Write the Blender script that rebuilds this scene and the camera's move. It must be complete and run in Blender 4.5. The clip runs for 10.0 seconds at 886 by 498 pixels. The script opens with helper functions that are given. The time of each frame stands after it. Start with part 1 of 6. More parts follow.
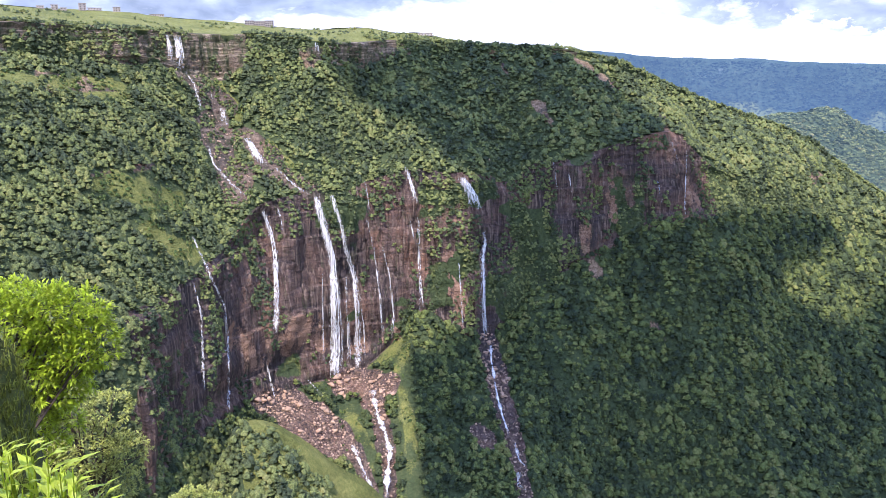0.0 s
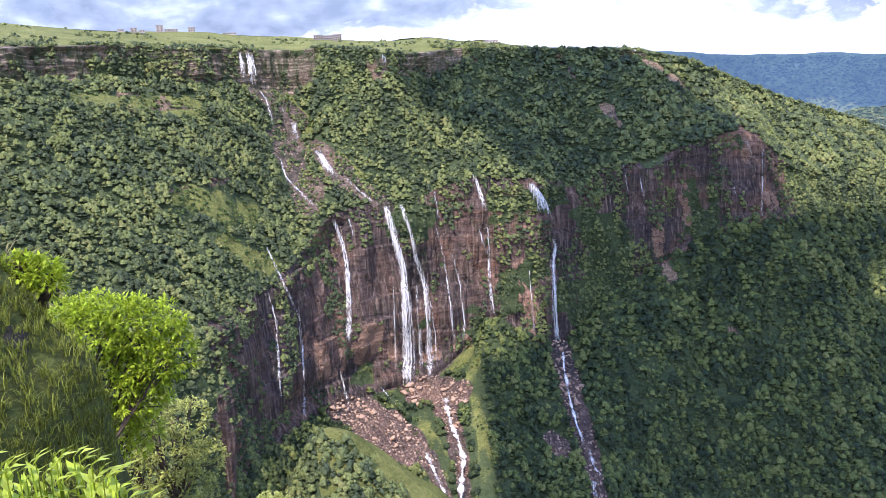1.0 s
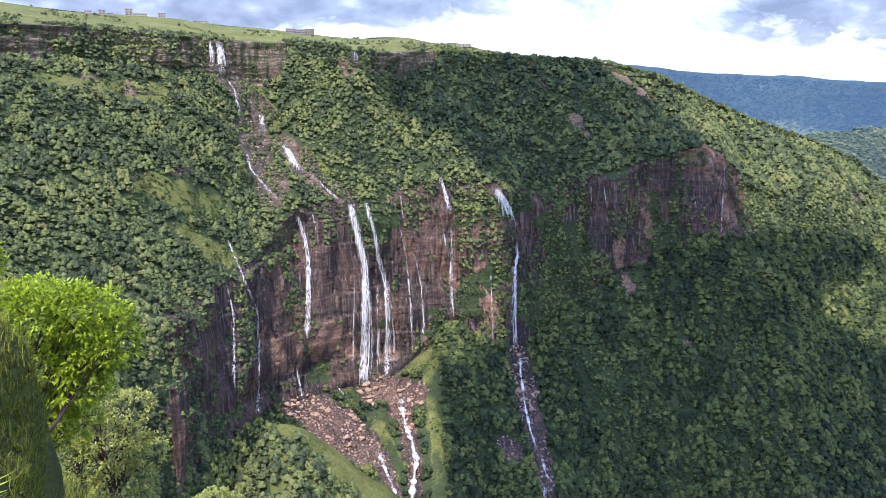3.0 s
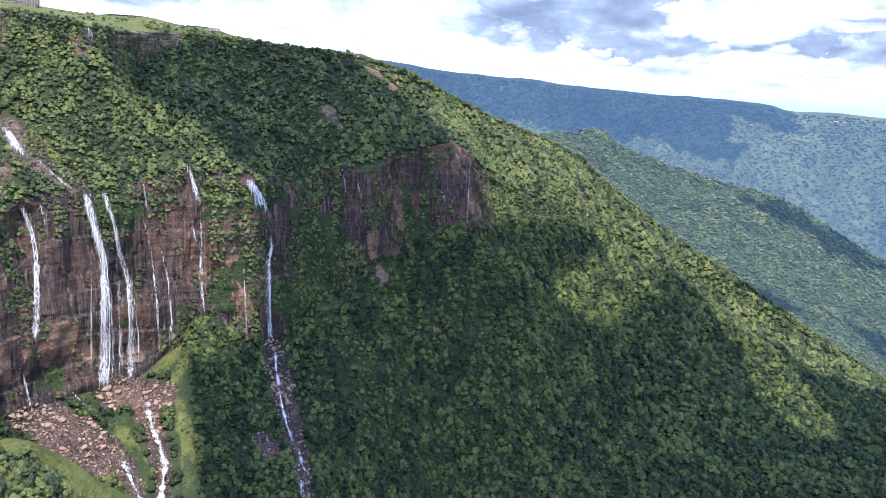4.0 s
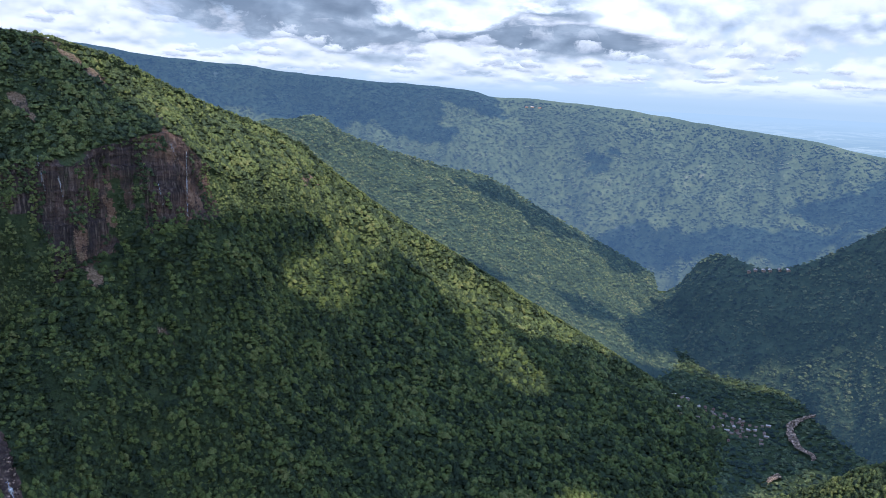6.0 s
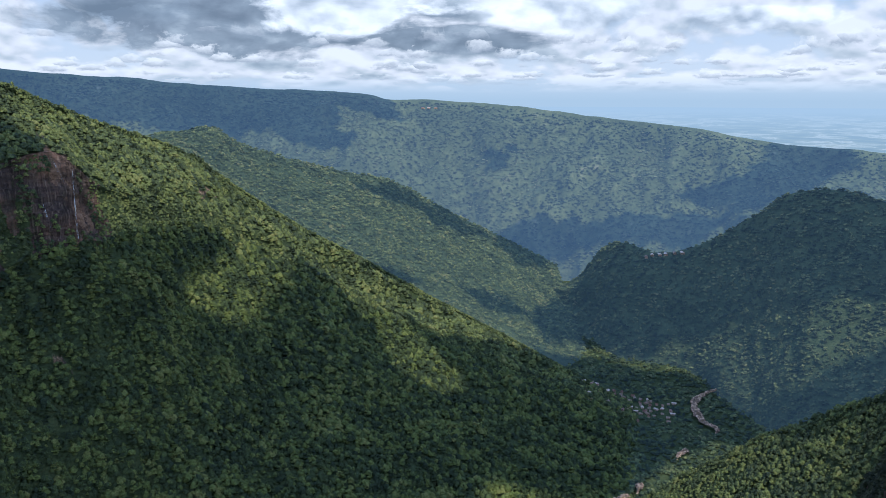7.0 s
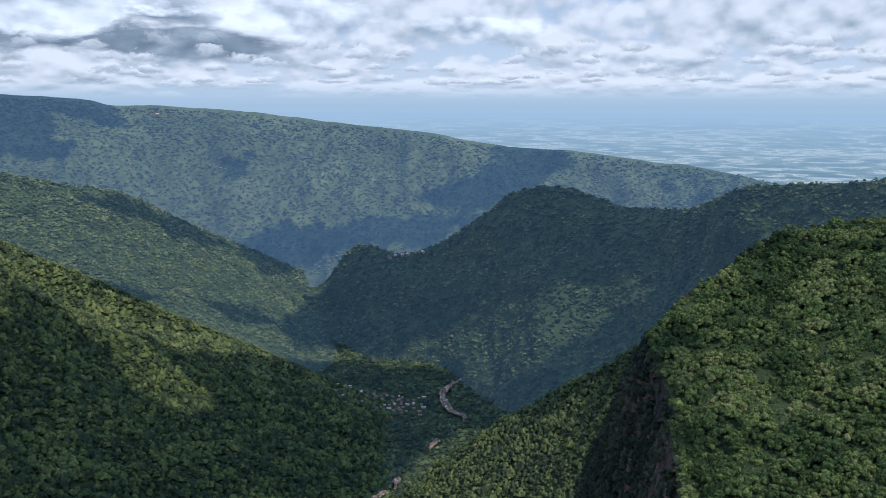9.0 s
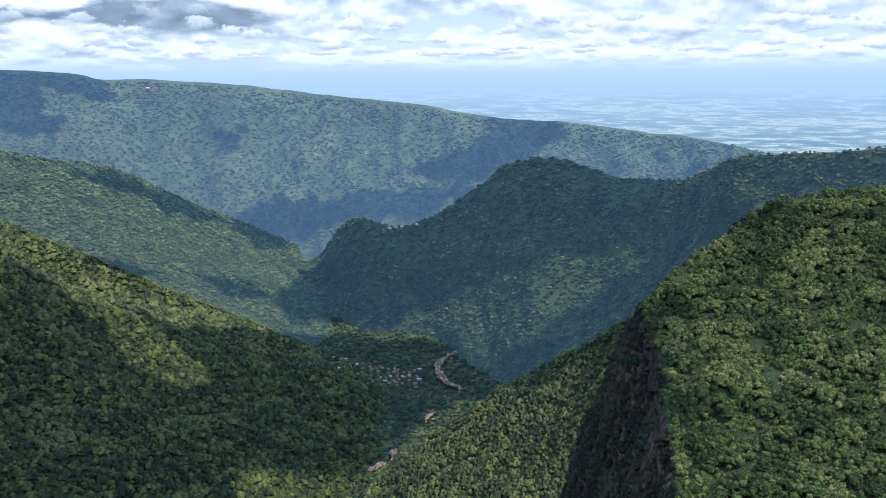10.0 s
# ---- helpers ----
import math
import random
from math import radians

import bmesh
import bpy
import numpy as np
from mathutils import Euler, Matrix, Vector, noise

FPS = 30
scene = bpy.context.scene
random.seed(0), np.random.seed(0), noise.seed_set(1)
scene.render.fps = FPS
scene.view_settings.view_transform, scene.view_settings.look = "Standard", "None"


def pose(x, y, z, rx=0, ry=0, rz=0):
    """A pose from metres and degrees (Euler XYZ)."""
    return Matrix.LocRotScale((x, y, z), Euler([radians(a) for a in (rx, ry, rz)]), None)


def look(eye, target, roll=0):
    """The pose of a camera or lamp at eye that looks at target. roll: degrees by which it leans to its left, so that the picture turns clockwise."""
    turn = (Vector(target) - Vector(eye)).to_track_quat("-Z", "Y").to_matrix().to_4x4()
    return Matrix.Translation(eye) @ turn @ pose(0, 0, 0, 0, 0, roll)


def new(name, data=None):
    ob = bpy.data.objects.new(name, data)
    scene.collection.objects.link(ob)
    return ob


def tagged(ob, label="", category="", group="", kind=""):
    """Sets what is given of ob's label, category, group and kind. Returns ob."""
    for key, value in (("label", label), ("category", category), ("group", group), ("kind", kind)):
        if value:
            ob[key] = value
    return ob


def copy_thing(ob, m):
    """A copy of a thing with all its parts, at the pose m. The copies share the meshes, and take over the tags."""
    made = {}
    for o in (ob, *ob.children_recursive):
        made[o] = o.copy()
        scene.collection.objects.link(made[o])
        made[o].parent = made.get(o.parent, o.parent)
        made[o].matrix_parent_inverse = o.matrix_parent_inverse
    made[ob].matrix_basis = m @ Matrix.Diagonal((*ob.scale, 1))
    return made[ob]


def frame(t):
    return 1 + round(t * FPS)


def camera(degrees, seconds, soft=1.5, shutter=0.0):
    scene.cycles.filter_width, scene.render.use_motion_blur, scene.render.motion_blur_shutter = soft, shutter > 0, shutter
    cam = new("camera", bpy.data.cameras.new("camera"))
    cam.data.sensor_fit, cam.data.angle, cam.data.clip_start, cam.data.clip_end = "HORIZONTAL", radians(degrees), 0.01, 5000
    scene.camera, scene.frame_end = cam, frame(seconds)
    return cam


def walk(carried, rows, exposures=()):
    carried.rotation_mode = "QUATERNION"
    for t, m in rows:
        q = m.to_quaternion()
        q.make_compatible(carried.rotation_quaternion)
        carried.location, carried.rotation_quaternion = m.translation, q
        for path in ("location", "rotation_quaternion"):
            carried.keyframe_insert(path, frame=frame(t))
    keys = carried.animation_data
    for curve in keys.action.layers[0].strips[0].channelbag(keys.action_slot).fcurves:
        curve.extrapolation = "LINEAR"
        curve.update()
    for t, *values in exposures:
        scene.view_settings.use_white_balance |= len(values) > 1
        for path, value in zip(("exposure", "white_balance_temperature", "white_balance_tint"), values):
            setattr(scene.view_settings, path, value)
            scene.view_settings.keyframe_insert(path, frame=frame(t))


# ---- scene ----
cam = camera(57.75, 10.0, 0.8)
PATH = [
    (0.0, pose(0, 0, 0, 78.58, 1.22, -0.25)),
    (0.5, pose(0.005, 0, 0, 78.94, 3.23, 0.11)),
    (1.0, pose(0.07, 0, 0, 79.28, 3.24, 4.42)),
    (1.5, pose(0.12, 0, 0, 79.93, 3.24, 4.15)),
    (2.0, pose(0.175, 0, 0, 80.23, 2.26, 5.65)),
    (2.2, pose(0.195, 0, 0, 79.91, 1.83, 5.88)),
    (3.3, pose(0.26, 0, 0, 79.25, -1.17, -1.88)),
    (3.5, pose(0.27, 0, 0, 79.16, -1.91, -6.08)),
    (4.0, pose(0.27, 0, 0, 79.16, -2.65, -14.81)),
    (4.5, pose(0.27, 0, 0, 79.51, -2.62, -18.04)),
    (5.0, pose(0.27, 0, 0, 79.79, -3.02, -24.20)),
    (5.5, pose(0.27, 0, 0, 79.44, -2.73, -30.47)),
    (5.7, pose(0.27, 0, 0, 79.11, -2.83, -32.63)),
    (6.8, pose(0.27, 0, 0, 79.57, -0.74, -38.74)),
    (7.0, pose(0.27, 0, 0, 79.50, -0.20, -41.70)),
    (7.5, pose(0.27, 0, 0, 80.47, -0.71, -49.69)),
    (8.0, pose(0.27, 0, 0, 81.22, -1.28, -54.95)),
    (8.5, pose(0.27, 0, 0, 81.13, -0.92, -58.38)),
    (9.0, pose(0.27, 0, 0, 79.95, -0.13, -60.01)),
    (9.5, pose(0.27, 0, 0, 79.18, 0.20, -60.11)),
    (10.0, pose(0.27, 0, 0, 78.00, 0.29, -60.51))]
EXPOSURES = [(0.0, 0.53, 5620, 30), (1.0, 0.48, 5620, 30), (2.0, 0.32, 5670, 29), (3.5, 0.38, 5470, 26), (4.5, 0.01, 5320, 23), (5.0, -0.32, 5270, 23), (5.5, -0.4, 5320, 21), (7.0, -0.6, 5520, 14), (7.5, -1.0, 5520, 14), (8.0, -1.2, 5520, 14), (8.5, -1.05, 5520, 14), (9.0, -0.75, 5470, 14), (9.5, -0.5, 5420, 14), (10.0, -0.33, 5400, 14)]
walk(cam, PATH, EXPOSURES)

# ---- sky, sun and clouds ----
SUN_BEARING, SUN_HEIGHT = -166.0, 57.0
TO_SUN = Vector((math.sin(radians(SUN_BEARING)) * math.cos(radians(SUN_HEIGHT)),
                 math.cos(radians(SUN_BEARING)) * math.cos(radians(SUN_HEIGHT)), math.sin(radians(SUN_HEIGHT))))
sun = new("sun", bpy.data.lights.new("sun", "SUN"))
sun.data.energy, sun.data.angle, sun.data.color = 5.0, radians(0.5), (1.0, 0.91, 0.70)
sun.matrix_world = look(TO_SUN * 900, (0, 0, 0))


class Nodes:
    """A short way to wire shader nodes."""
    def __init__(self, tree):
        self.tree = tree
        tree.nodes.clear()

    def add(self, kind, **settings):
        node = self.tree.nodes.new(kind)
        for key, value in settings.items():
            setattr(node, key, value)
        return node

    def link(self, a, b):
        self.tree.links.new(a, b)

    def put(self, value, socket):
        if isinstance(value, bpy.types.NodeSocket):
            self.tree.links.new(value, socket)
        else:
            socket.default_value = value

    def math(self, op, a, b=0.0, clamp=False):
        node = self.add("ShaderNodeMath", operation=op, use_clamp=clamp)
        self.put(a, node.inputs[0])
        self.put(b, node.inputs[1])
        return node.outputs[0]

    def noise(self, vector, scale, detail=4.0, rough=0.55, distortion=0.0):
        node = self.add("ShaderNodeTexNoise")
        self.put(vector, node.inputs["Vector"])
        for key, value in (("Scale", scale), ("Detail", detail), ("Roughness", rough), ("Distortion", distortion)):
            node.inputs[key].default_value = value
        return node.outputs["Fac"]

    def ramp(self, fac, stops, interpolation="LINEAR"):
        node = self.add("ShaderNodeValToRGB")
        node.color_ramp.interpolation = interpolation
        self.put(fac, node.inputs[0])
        marks = node.color_ramp.elements
        while len(marks) < len(stops):
            marks.new(0.5)
        for mark, (pos, col) in zip(marks, stops):
            mark.position = pos
            mark.color = (*col, 1.0) if len(col) == 3 else col
        return node.outputs[0]

    def mix(self, fac, a, b, blend="MIX"):
        node = self.add("ShaderNodeMix", data_type="RGBA", blend_type=blend)
        self.put(fac, node.inputs[0])
        self.put(a if isinstance(a, bpy.types.NodeSocket) else (*a, 1.0), node.inputs[6])
        self.put(b if isinstance(b, bpy.types.NodeSocket) else (*b, 1.0), node.inputs[7])
        return node.outputs[2]

    def scaled(self, vector, sx, sy, sz):
        node = self.add("ShaderNodeVectorMath", operation="MULTIPLY")
        self.put(vector, node.inputs[0])
        node.inputs[1].default_value = (sx, sy, sz)
        return node.outputs[0]


def grey(v):
    return (v, v, v)


world = bpy.data.worlds.new("world")
scene.world = world
world.use_nodes = True
n = Nodes(world.node_tree)
direction = n.add("ShaderNodeTexCoord").outputs["Generated"]
axes = n.add("ShaderNodeSeparateXYZ")
n.link(direction, axes.inputs[0])
bearing = n.math("MULTIPLY", n.math("ARCTAN2", axes.outputs[0], axes.outputs[1]), 57.2958)
lift = n.math("MULTIPLY", n.math("ARCSINE", axes.outputs[2]), 57.2958)
# heaped clouds that flatten and crowd together towards the horizon
shelf = n.math("MULTIPLY", n.math("LOGARITHM", n.math("ADD", n.math("MAXIMUM", lift, -0.5), 2.0), 2.718), 1.35)


def billow(rise):
    """Heaps of cloud: a broad swell with round puffs of two sizes on it, sampled higher up by rise."""
    spread = n.add("ShaderNodeCombineXYZ")
    n.put(n.math("DIVIDE", bearing, 8.0), spread.inputs[0])
    n.put(n.math("ADD", shelf, rise), spread.inputs[1])
    spread.inputs[2].default_value = 8.3
    at = spread.outputs[0]
    total = n.math("MULTIPLY", n.noise(at, 0.9, 6.0, 0.52, 0.1), 0.85)
    for size, share in ((2.0, 0.24), (5.2, 0.10)):
        puff = n.add("ShaderNodeTexVoronoi", feature="SMOOTH_F1")
        n.link(at, puff.inputs["Vector"])
        puff.inputs["Scale"].default_value = size
        puff.inputs["Smoothness"].default_value = 0.35
        puff.inputs["Detail"].default_value = 1.0
        total = n.math("ADD", total, n.math("MULTIPLY", n.math("SUBTRACT", 0.75, puff.outputs["Distance"]), share))
    return total


def mass(b, e, wb, we):
    """A large cloud bank, as a soft mound round a bearing and a height in the sky."""
    p = n.math("POWER", n.math("DIVIDE", n.math("SUBTRACT", bearing, b), wb), 2.0)
    q = n.math("POWER", n.math("DIVIDE", n.math("SUBTRACT", lift, e), we), 2.0)
    return n.math("DIVIDE", 1.0, n.math("ADD", 1.0, n.math("POWER", n.math("ADD", p, q), 2.0)))


body, above = billow(0.0), billow(0.15)
slant = n.math("SUBTRACT", above, body)
dome = n.add("ShaderNodeCombineXYZ")
n.put(n.math("DIVIDE", bearing, 5.0), dome.inputs[0])
n.put(n.math("DIVIDE", lift, 2.0), dome.inputs[1])
tower = n.noise(dome.outputs[0], 1.0, 7.0, 0.58, 0.3)
bulk = n.math("ADD", n.math("MULTIPLY", slant, 2.8), 0.21)
cloud = n.ramp(bulk, [(0.0, (1.42, 1.44, 1.40)), (0.22, (1.2, 1.23, 1.23)), (0.42, (0.88, 0.97, 0.99)), (0.65, (0.58, 0.69, 0.75)), (1.0, (0.37, 0.47, 0.54))])
gap = n.ramp(body, [(0.27, grey(0.0)), (0.36, grey(1.0))])
# dark flat-based banks, and bright heaps that stand before them
for heap, dark in ((((-20, 6.9, 24, 2.6), (29, 5.4, 14, 2.5), (42, 4.2, 7, 1.0)), True), (((35, 6.1, 5.5, 1.7), (50, 5.8, 5.5, 1.4), (62, 5.2, 5, 0.9)), False)):
    rise = None
    for args in heap:
        rise = mass(*args) if rise is None else n.math("MAXIMUM", rise, mass(*args))
    edge = n.ramp(n.math("ADD", rise, n.math("MULTIPLY", n.math("SUBTRACT", tower, 0.5), 1.7)), [(0.40, grey(0.0)), (0.66, grey(0.94))] if dark else [(0.44, grey(0.0)), (0.68, grey(0.92))])
    if dark:
        tone = n.ramp(n.math("ADD", n.math("MULTIPLY", slant, 1.5), n.math("SUBTRACT", 1.35, n.math("MULTIPLY", tower, 1.7))), [(0.15, (0.66, 0.77, 0.82)), (0.4, (0.36, 0.455, 0.53)), (0.75, (0.20, 0.27, 0.34))])
    else:
        tone = n.ramp(n.math("ADD", n.math("MULTIPLY", slant, 2.4), n.math("SUBTRACT", 0.95, n.math("MULTIPLY", tower, 1.2))), [(0.15, (1.75, 1.8, 1.76)), (0.42, (1.3, 1.37, 1.37)), (0.78, (0.62, 0.72, 0.79))])
    cloud = n.mix(edge, cloud, tone)
    gap = n.math("MAXIMUM", gap, edge)
# ranks of small flat-based heaps towards the horizon
rank_at = n.add("ShaderNodeCombineXYZ")
n.put(n.math("DIVIDE", bearing, 1.9), rank_at.inputs[0])
n.put(n.math("ADD", n.math("MULTIPLY", shelf, 3.6), n.math("MULTIPLY", tower, 1.2)), rank_at.inputs[1])
heaps = n.add("ShaderNodeTexVoronoi", feature="F1")
n.link(rank_at.outputs[0], heaps.inputs["Vector"])
heaps.inputs["Scale"].default_value = 1.0
over = n.add("ShaderNodeVectorMath", operation="SUBTRACT")
n.link(rank_at.outputs[0], over.inputs[0])
n.link(heaps.outputs["Position"], over.inputs[1])
over_axes = n.add("ShaderNodeSeparateXYZ")
n.link(over.outputs[0], over_axes.inputs[0])
knobs = n.math("SUBTRACT", n.noise(rank_at.outputs[0], 3.2, 5.0, 0.6), 0.5)
top_side = n.math("ADD", over_axes.outputs[1], n.math("MULTIPLY", knobs, 0.5))
puff_mask = n.ramp(n.math("ADD", heaps.outputs["Distance"], n.math("MULTIPLY", knobs, 1.1)), [(0.34, grey(1.0)), (0.55, grey(0.0))])
puff_mask = n.math("MULTIPLY", puff_mask, n.ramp(n.math("ADD", top_side, 0.5), [(0.28, grey(0.0)), (0.42, grey(1.0))]))
puff_mask = n.math("MULTIPLY", puff_mask, n.ramp(n.math("DIVIDE", lift, 10.0), [(0.06, grey(0.0)), (0.15, grey(0.85)), (0.38, grey(0.8)), (0.52, grey(0.0))]))
puff_tone = n.ramp(n.math("ADD", top_side, 0.5), [(0.4, (0.60, 0.67, 0.74)), (0.58, (0.98, 1.04, 1.05)), (0.75, (1.5, 1.53, 1.48))])
cloud = n.mix(puff_mask, cloud, puff_tone)
gap = n.math("MAXIMUM", gap, puff_mask)
blue = n.ramp(n.math("DIVIDE", lift, 10.0), [(0.0, (0.70, 0.90, 1.02)), (0.22, (1.0, 1.12, 1.18)), (0.8, (0.74, 0.96, 1.2))])
sky = n.add("ShaderNodeTexSky", sky_type="NISHITA", sun_disc=False, sun_elevation=radians(SUN_HEIGHT), sun_rotation=radians(SUN_BEARING))
air = n.mix(1.0, sky.outputs[0], grey(0.15), "MULTIPLY")
cover = n.math("MULTIPLY", gap, n.ramp(n.math("DIVIDE", lift, 10.0), [(0.05, grey(0.0)), (0.17, grey(0.9))]))
low = n.mix(cover, blue, cloud)
high = n.mix(0.6, air, (1.25, 1.85, 3.3))
both = n.mix(n.ramp(n.math("DIVIDE", lift, 90.0), [(0.15, grey(0.0)), (0.4, grey(1.0))]), low, high)
back = n.add("ShaderNodeBackground")
n.link(both, back.inputs[0])
back.inputs[1].default_value = 1.0
n.link(back.outputs[0], n.add("ShaderNodeOutputWorld").inputs[0])


# ---- materials ----
def material(name, build, rough=0.9, spec=0.2):
    mat = bpy.data.materials.new(name)
    mat.use_nodes = True
    k = Nodes(mat.node_tree)
    out = k.add("ShaderNodeOutputMaterial")
    bsdf = k.add("ShaderNodeBsdfPrincipled")
    bsdf.inputs["Roughness"].default_value = rough
    bsdf.inputs["Specular IOR Level"].default_value = spec
    k.link(bsdf.outputs[0], out.inputs[0])
    where = k.add("ShaderNodeTexCoord").outputs["Object"]
    build(k, bsdf, where, out)
    return mat


def bump(k, bsdf, height, strength, distance):
    node = k.add("ShaderNodeBump")
    node.inputs["Strength"].default_value = strength
    node.inputs["Distance"].default_value = distance
    k.link(height, node.inputs["Height"])
    k.link(node.outputs[0], bsdf.inputs["Normal"])


def painted_airlight(k, bsdf, glow):
    """Airlight of the distant hills and valley woods, painted on as emission."""
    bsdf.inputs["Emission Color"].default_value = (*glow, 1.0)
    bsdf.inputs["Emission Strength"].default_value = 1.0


def leafy(dark, mid, light, dry, patch=0.02, clump=0.09, glow=None, spread=0.35):
    """Foliage whose green changes from leaf cluster to leaf cluster, tree to tree and slope to slope."""
    def build(k, bsdf, where, out):
        one = k.add("ShaderNodeNewGeometry").outputs["Random Per Island"]
        tone = k.add("ShaderNodeAttribute", attribute_name="tone").outputs["Fac"]
        tree = k.math("ADD", k.math("MULTIPLY", k.noise(where, clump, 2.0, 0.5), 0.4), k.math("MULTIPLY", tone, 0.6))
        slope = k.noise(where, patch, 3.0, 0.5)
        mix = k.math("ADD", k.math("MULTIPLY", k.math("SUBTRACT", one, 0.5), spread), k.math("ADD", k.math("MULTIPLY", tree, 0.7), k.math("MULTIPLY", slope, 0.8)))
        col = k.ramp(k.math("SUBTRACT", mix, 0.28), [(0.22, dark), (0.45, mid), (0.62, light), (0.88, dry)])
        tuft = k.noise(where, 0.9 if spread > 0.3 else 0.3, 5.0, 0.7)
        col = k.mix(0.8 if spread > 0.1 else 0.35, col, k.ramp(tuft, [(0.36, grey(0.36)), (0.52, grey(1.0)), (0.66, grey(1.65))]), "MULTIPLY")
        k.link(col, bsdf.inputs["Base Color"])
        bump(k, bsdf, tuft, 1.0 if spread > 0.1 else 0.4, 1.0 if spread > 0.3 else 2.0)
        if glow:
            painted_airlight(k, bsdf, glow)
    return build


GREENS = (0.050, 0.066, 0.035), (0.097, 0.119, 0.047), (0.155, 0.181, 0.056), (0.22, 0.217, 0.076)
DEEP_GREENS = (0.036, 0.050, 0.026), (0.074, 0.090, 0.038), (0.13, 0.145, 0.052), (0.20, 0.19, 0.085)
# haze by distance, put into the hills' materials as a bluish glow
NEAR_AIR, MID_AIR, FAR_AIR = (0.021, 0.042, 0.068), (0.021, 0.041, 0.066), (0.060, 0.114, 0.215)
M_LEAF = material("forest_leaves", leafy(*GREENS, spread=0.31), 0.75, 0.08)
# dark forest greens, taken darker still to carry the lower slope's cloud shade
M_LEAF_LOWER = material("lower_leaves_darkened", leafy((0.034, 0.048, 0.024), (0.066, 0.086, 0.032), (0.125, 0.152, 0.04), (0.20, 0.20, 0.065), 0.016, 0.08, spread=0.31), 0.75, 0.08)
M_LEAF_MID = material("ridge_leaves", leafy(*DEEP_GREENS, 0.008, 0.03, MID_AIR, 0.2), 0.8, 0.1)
# weaker haze glow on the valley woods, ending in a bluish emission
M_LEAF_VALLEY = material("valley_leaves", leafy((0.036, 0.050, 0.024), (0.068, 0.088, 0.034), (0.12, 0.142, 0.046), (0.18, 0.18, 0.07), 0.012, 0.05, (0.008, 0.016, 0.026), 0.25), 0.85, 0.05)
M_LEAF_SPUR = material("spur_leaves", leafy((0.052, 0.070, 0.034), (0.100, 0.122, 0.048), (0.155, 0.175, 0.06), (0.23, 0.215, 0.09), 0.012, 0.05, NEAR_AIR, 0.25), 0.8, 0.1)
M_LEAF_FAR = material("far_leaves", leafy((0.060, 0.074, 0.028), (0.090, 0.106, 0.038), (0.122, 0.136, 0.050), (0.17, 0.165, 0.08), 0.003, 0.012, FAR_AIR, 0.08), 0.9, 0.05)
# near-cliff shrubs: the cliff's deep shade is put into these darkened greens
M_LEAF_SHADE = material("shade_painted_leaves", leafy((0.016, 0.022, 0.012), (0.028, 0.036, 0.017), (0.048, 0.056, 0.025), (0.08, 0.08, 0.04)), 0.8, 0.15)
M_LEAF_NEAR = material("near_hill_leaves", leafy((0.034, 0.054, 0.018), (0.068, 0.100, 0.028), (0.125, 0.160, 0.042), (0.22, 0.215, 0.08), 0.03, 0.11, spread=0.4), 0.75, 0.08)


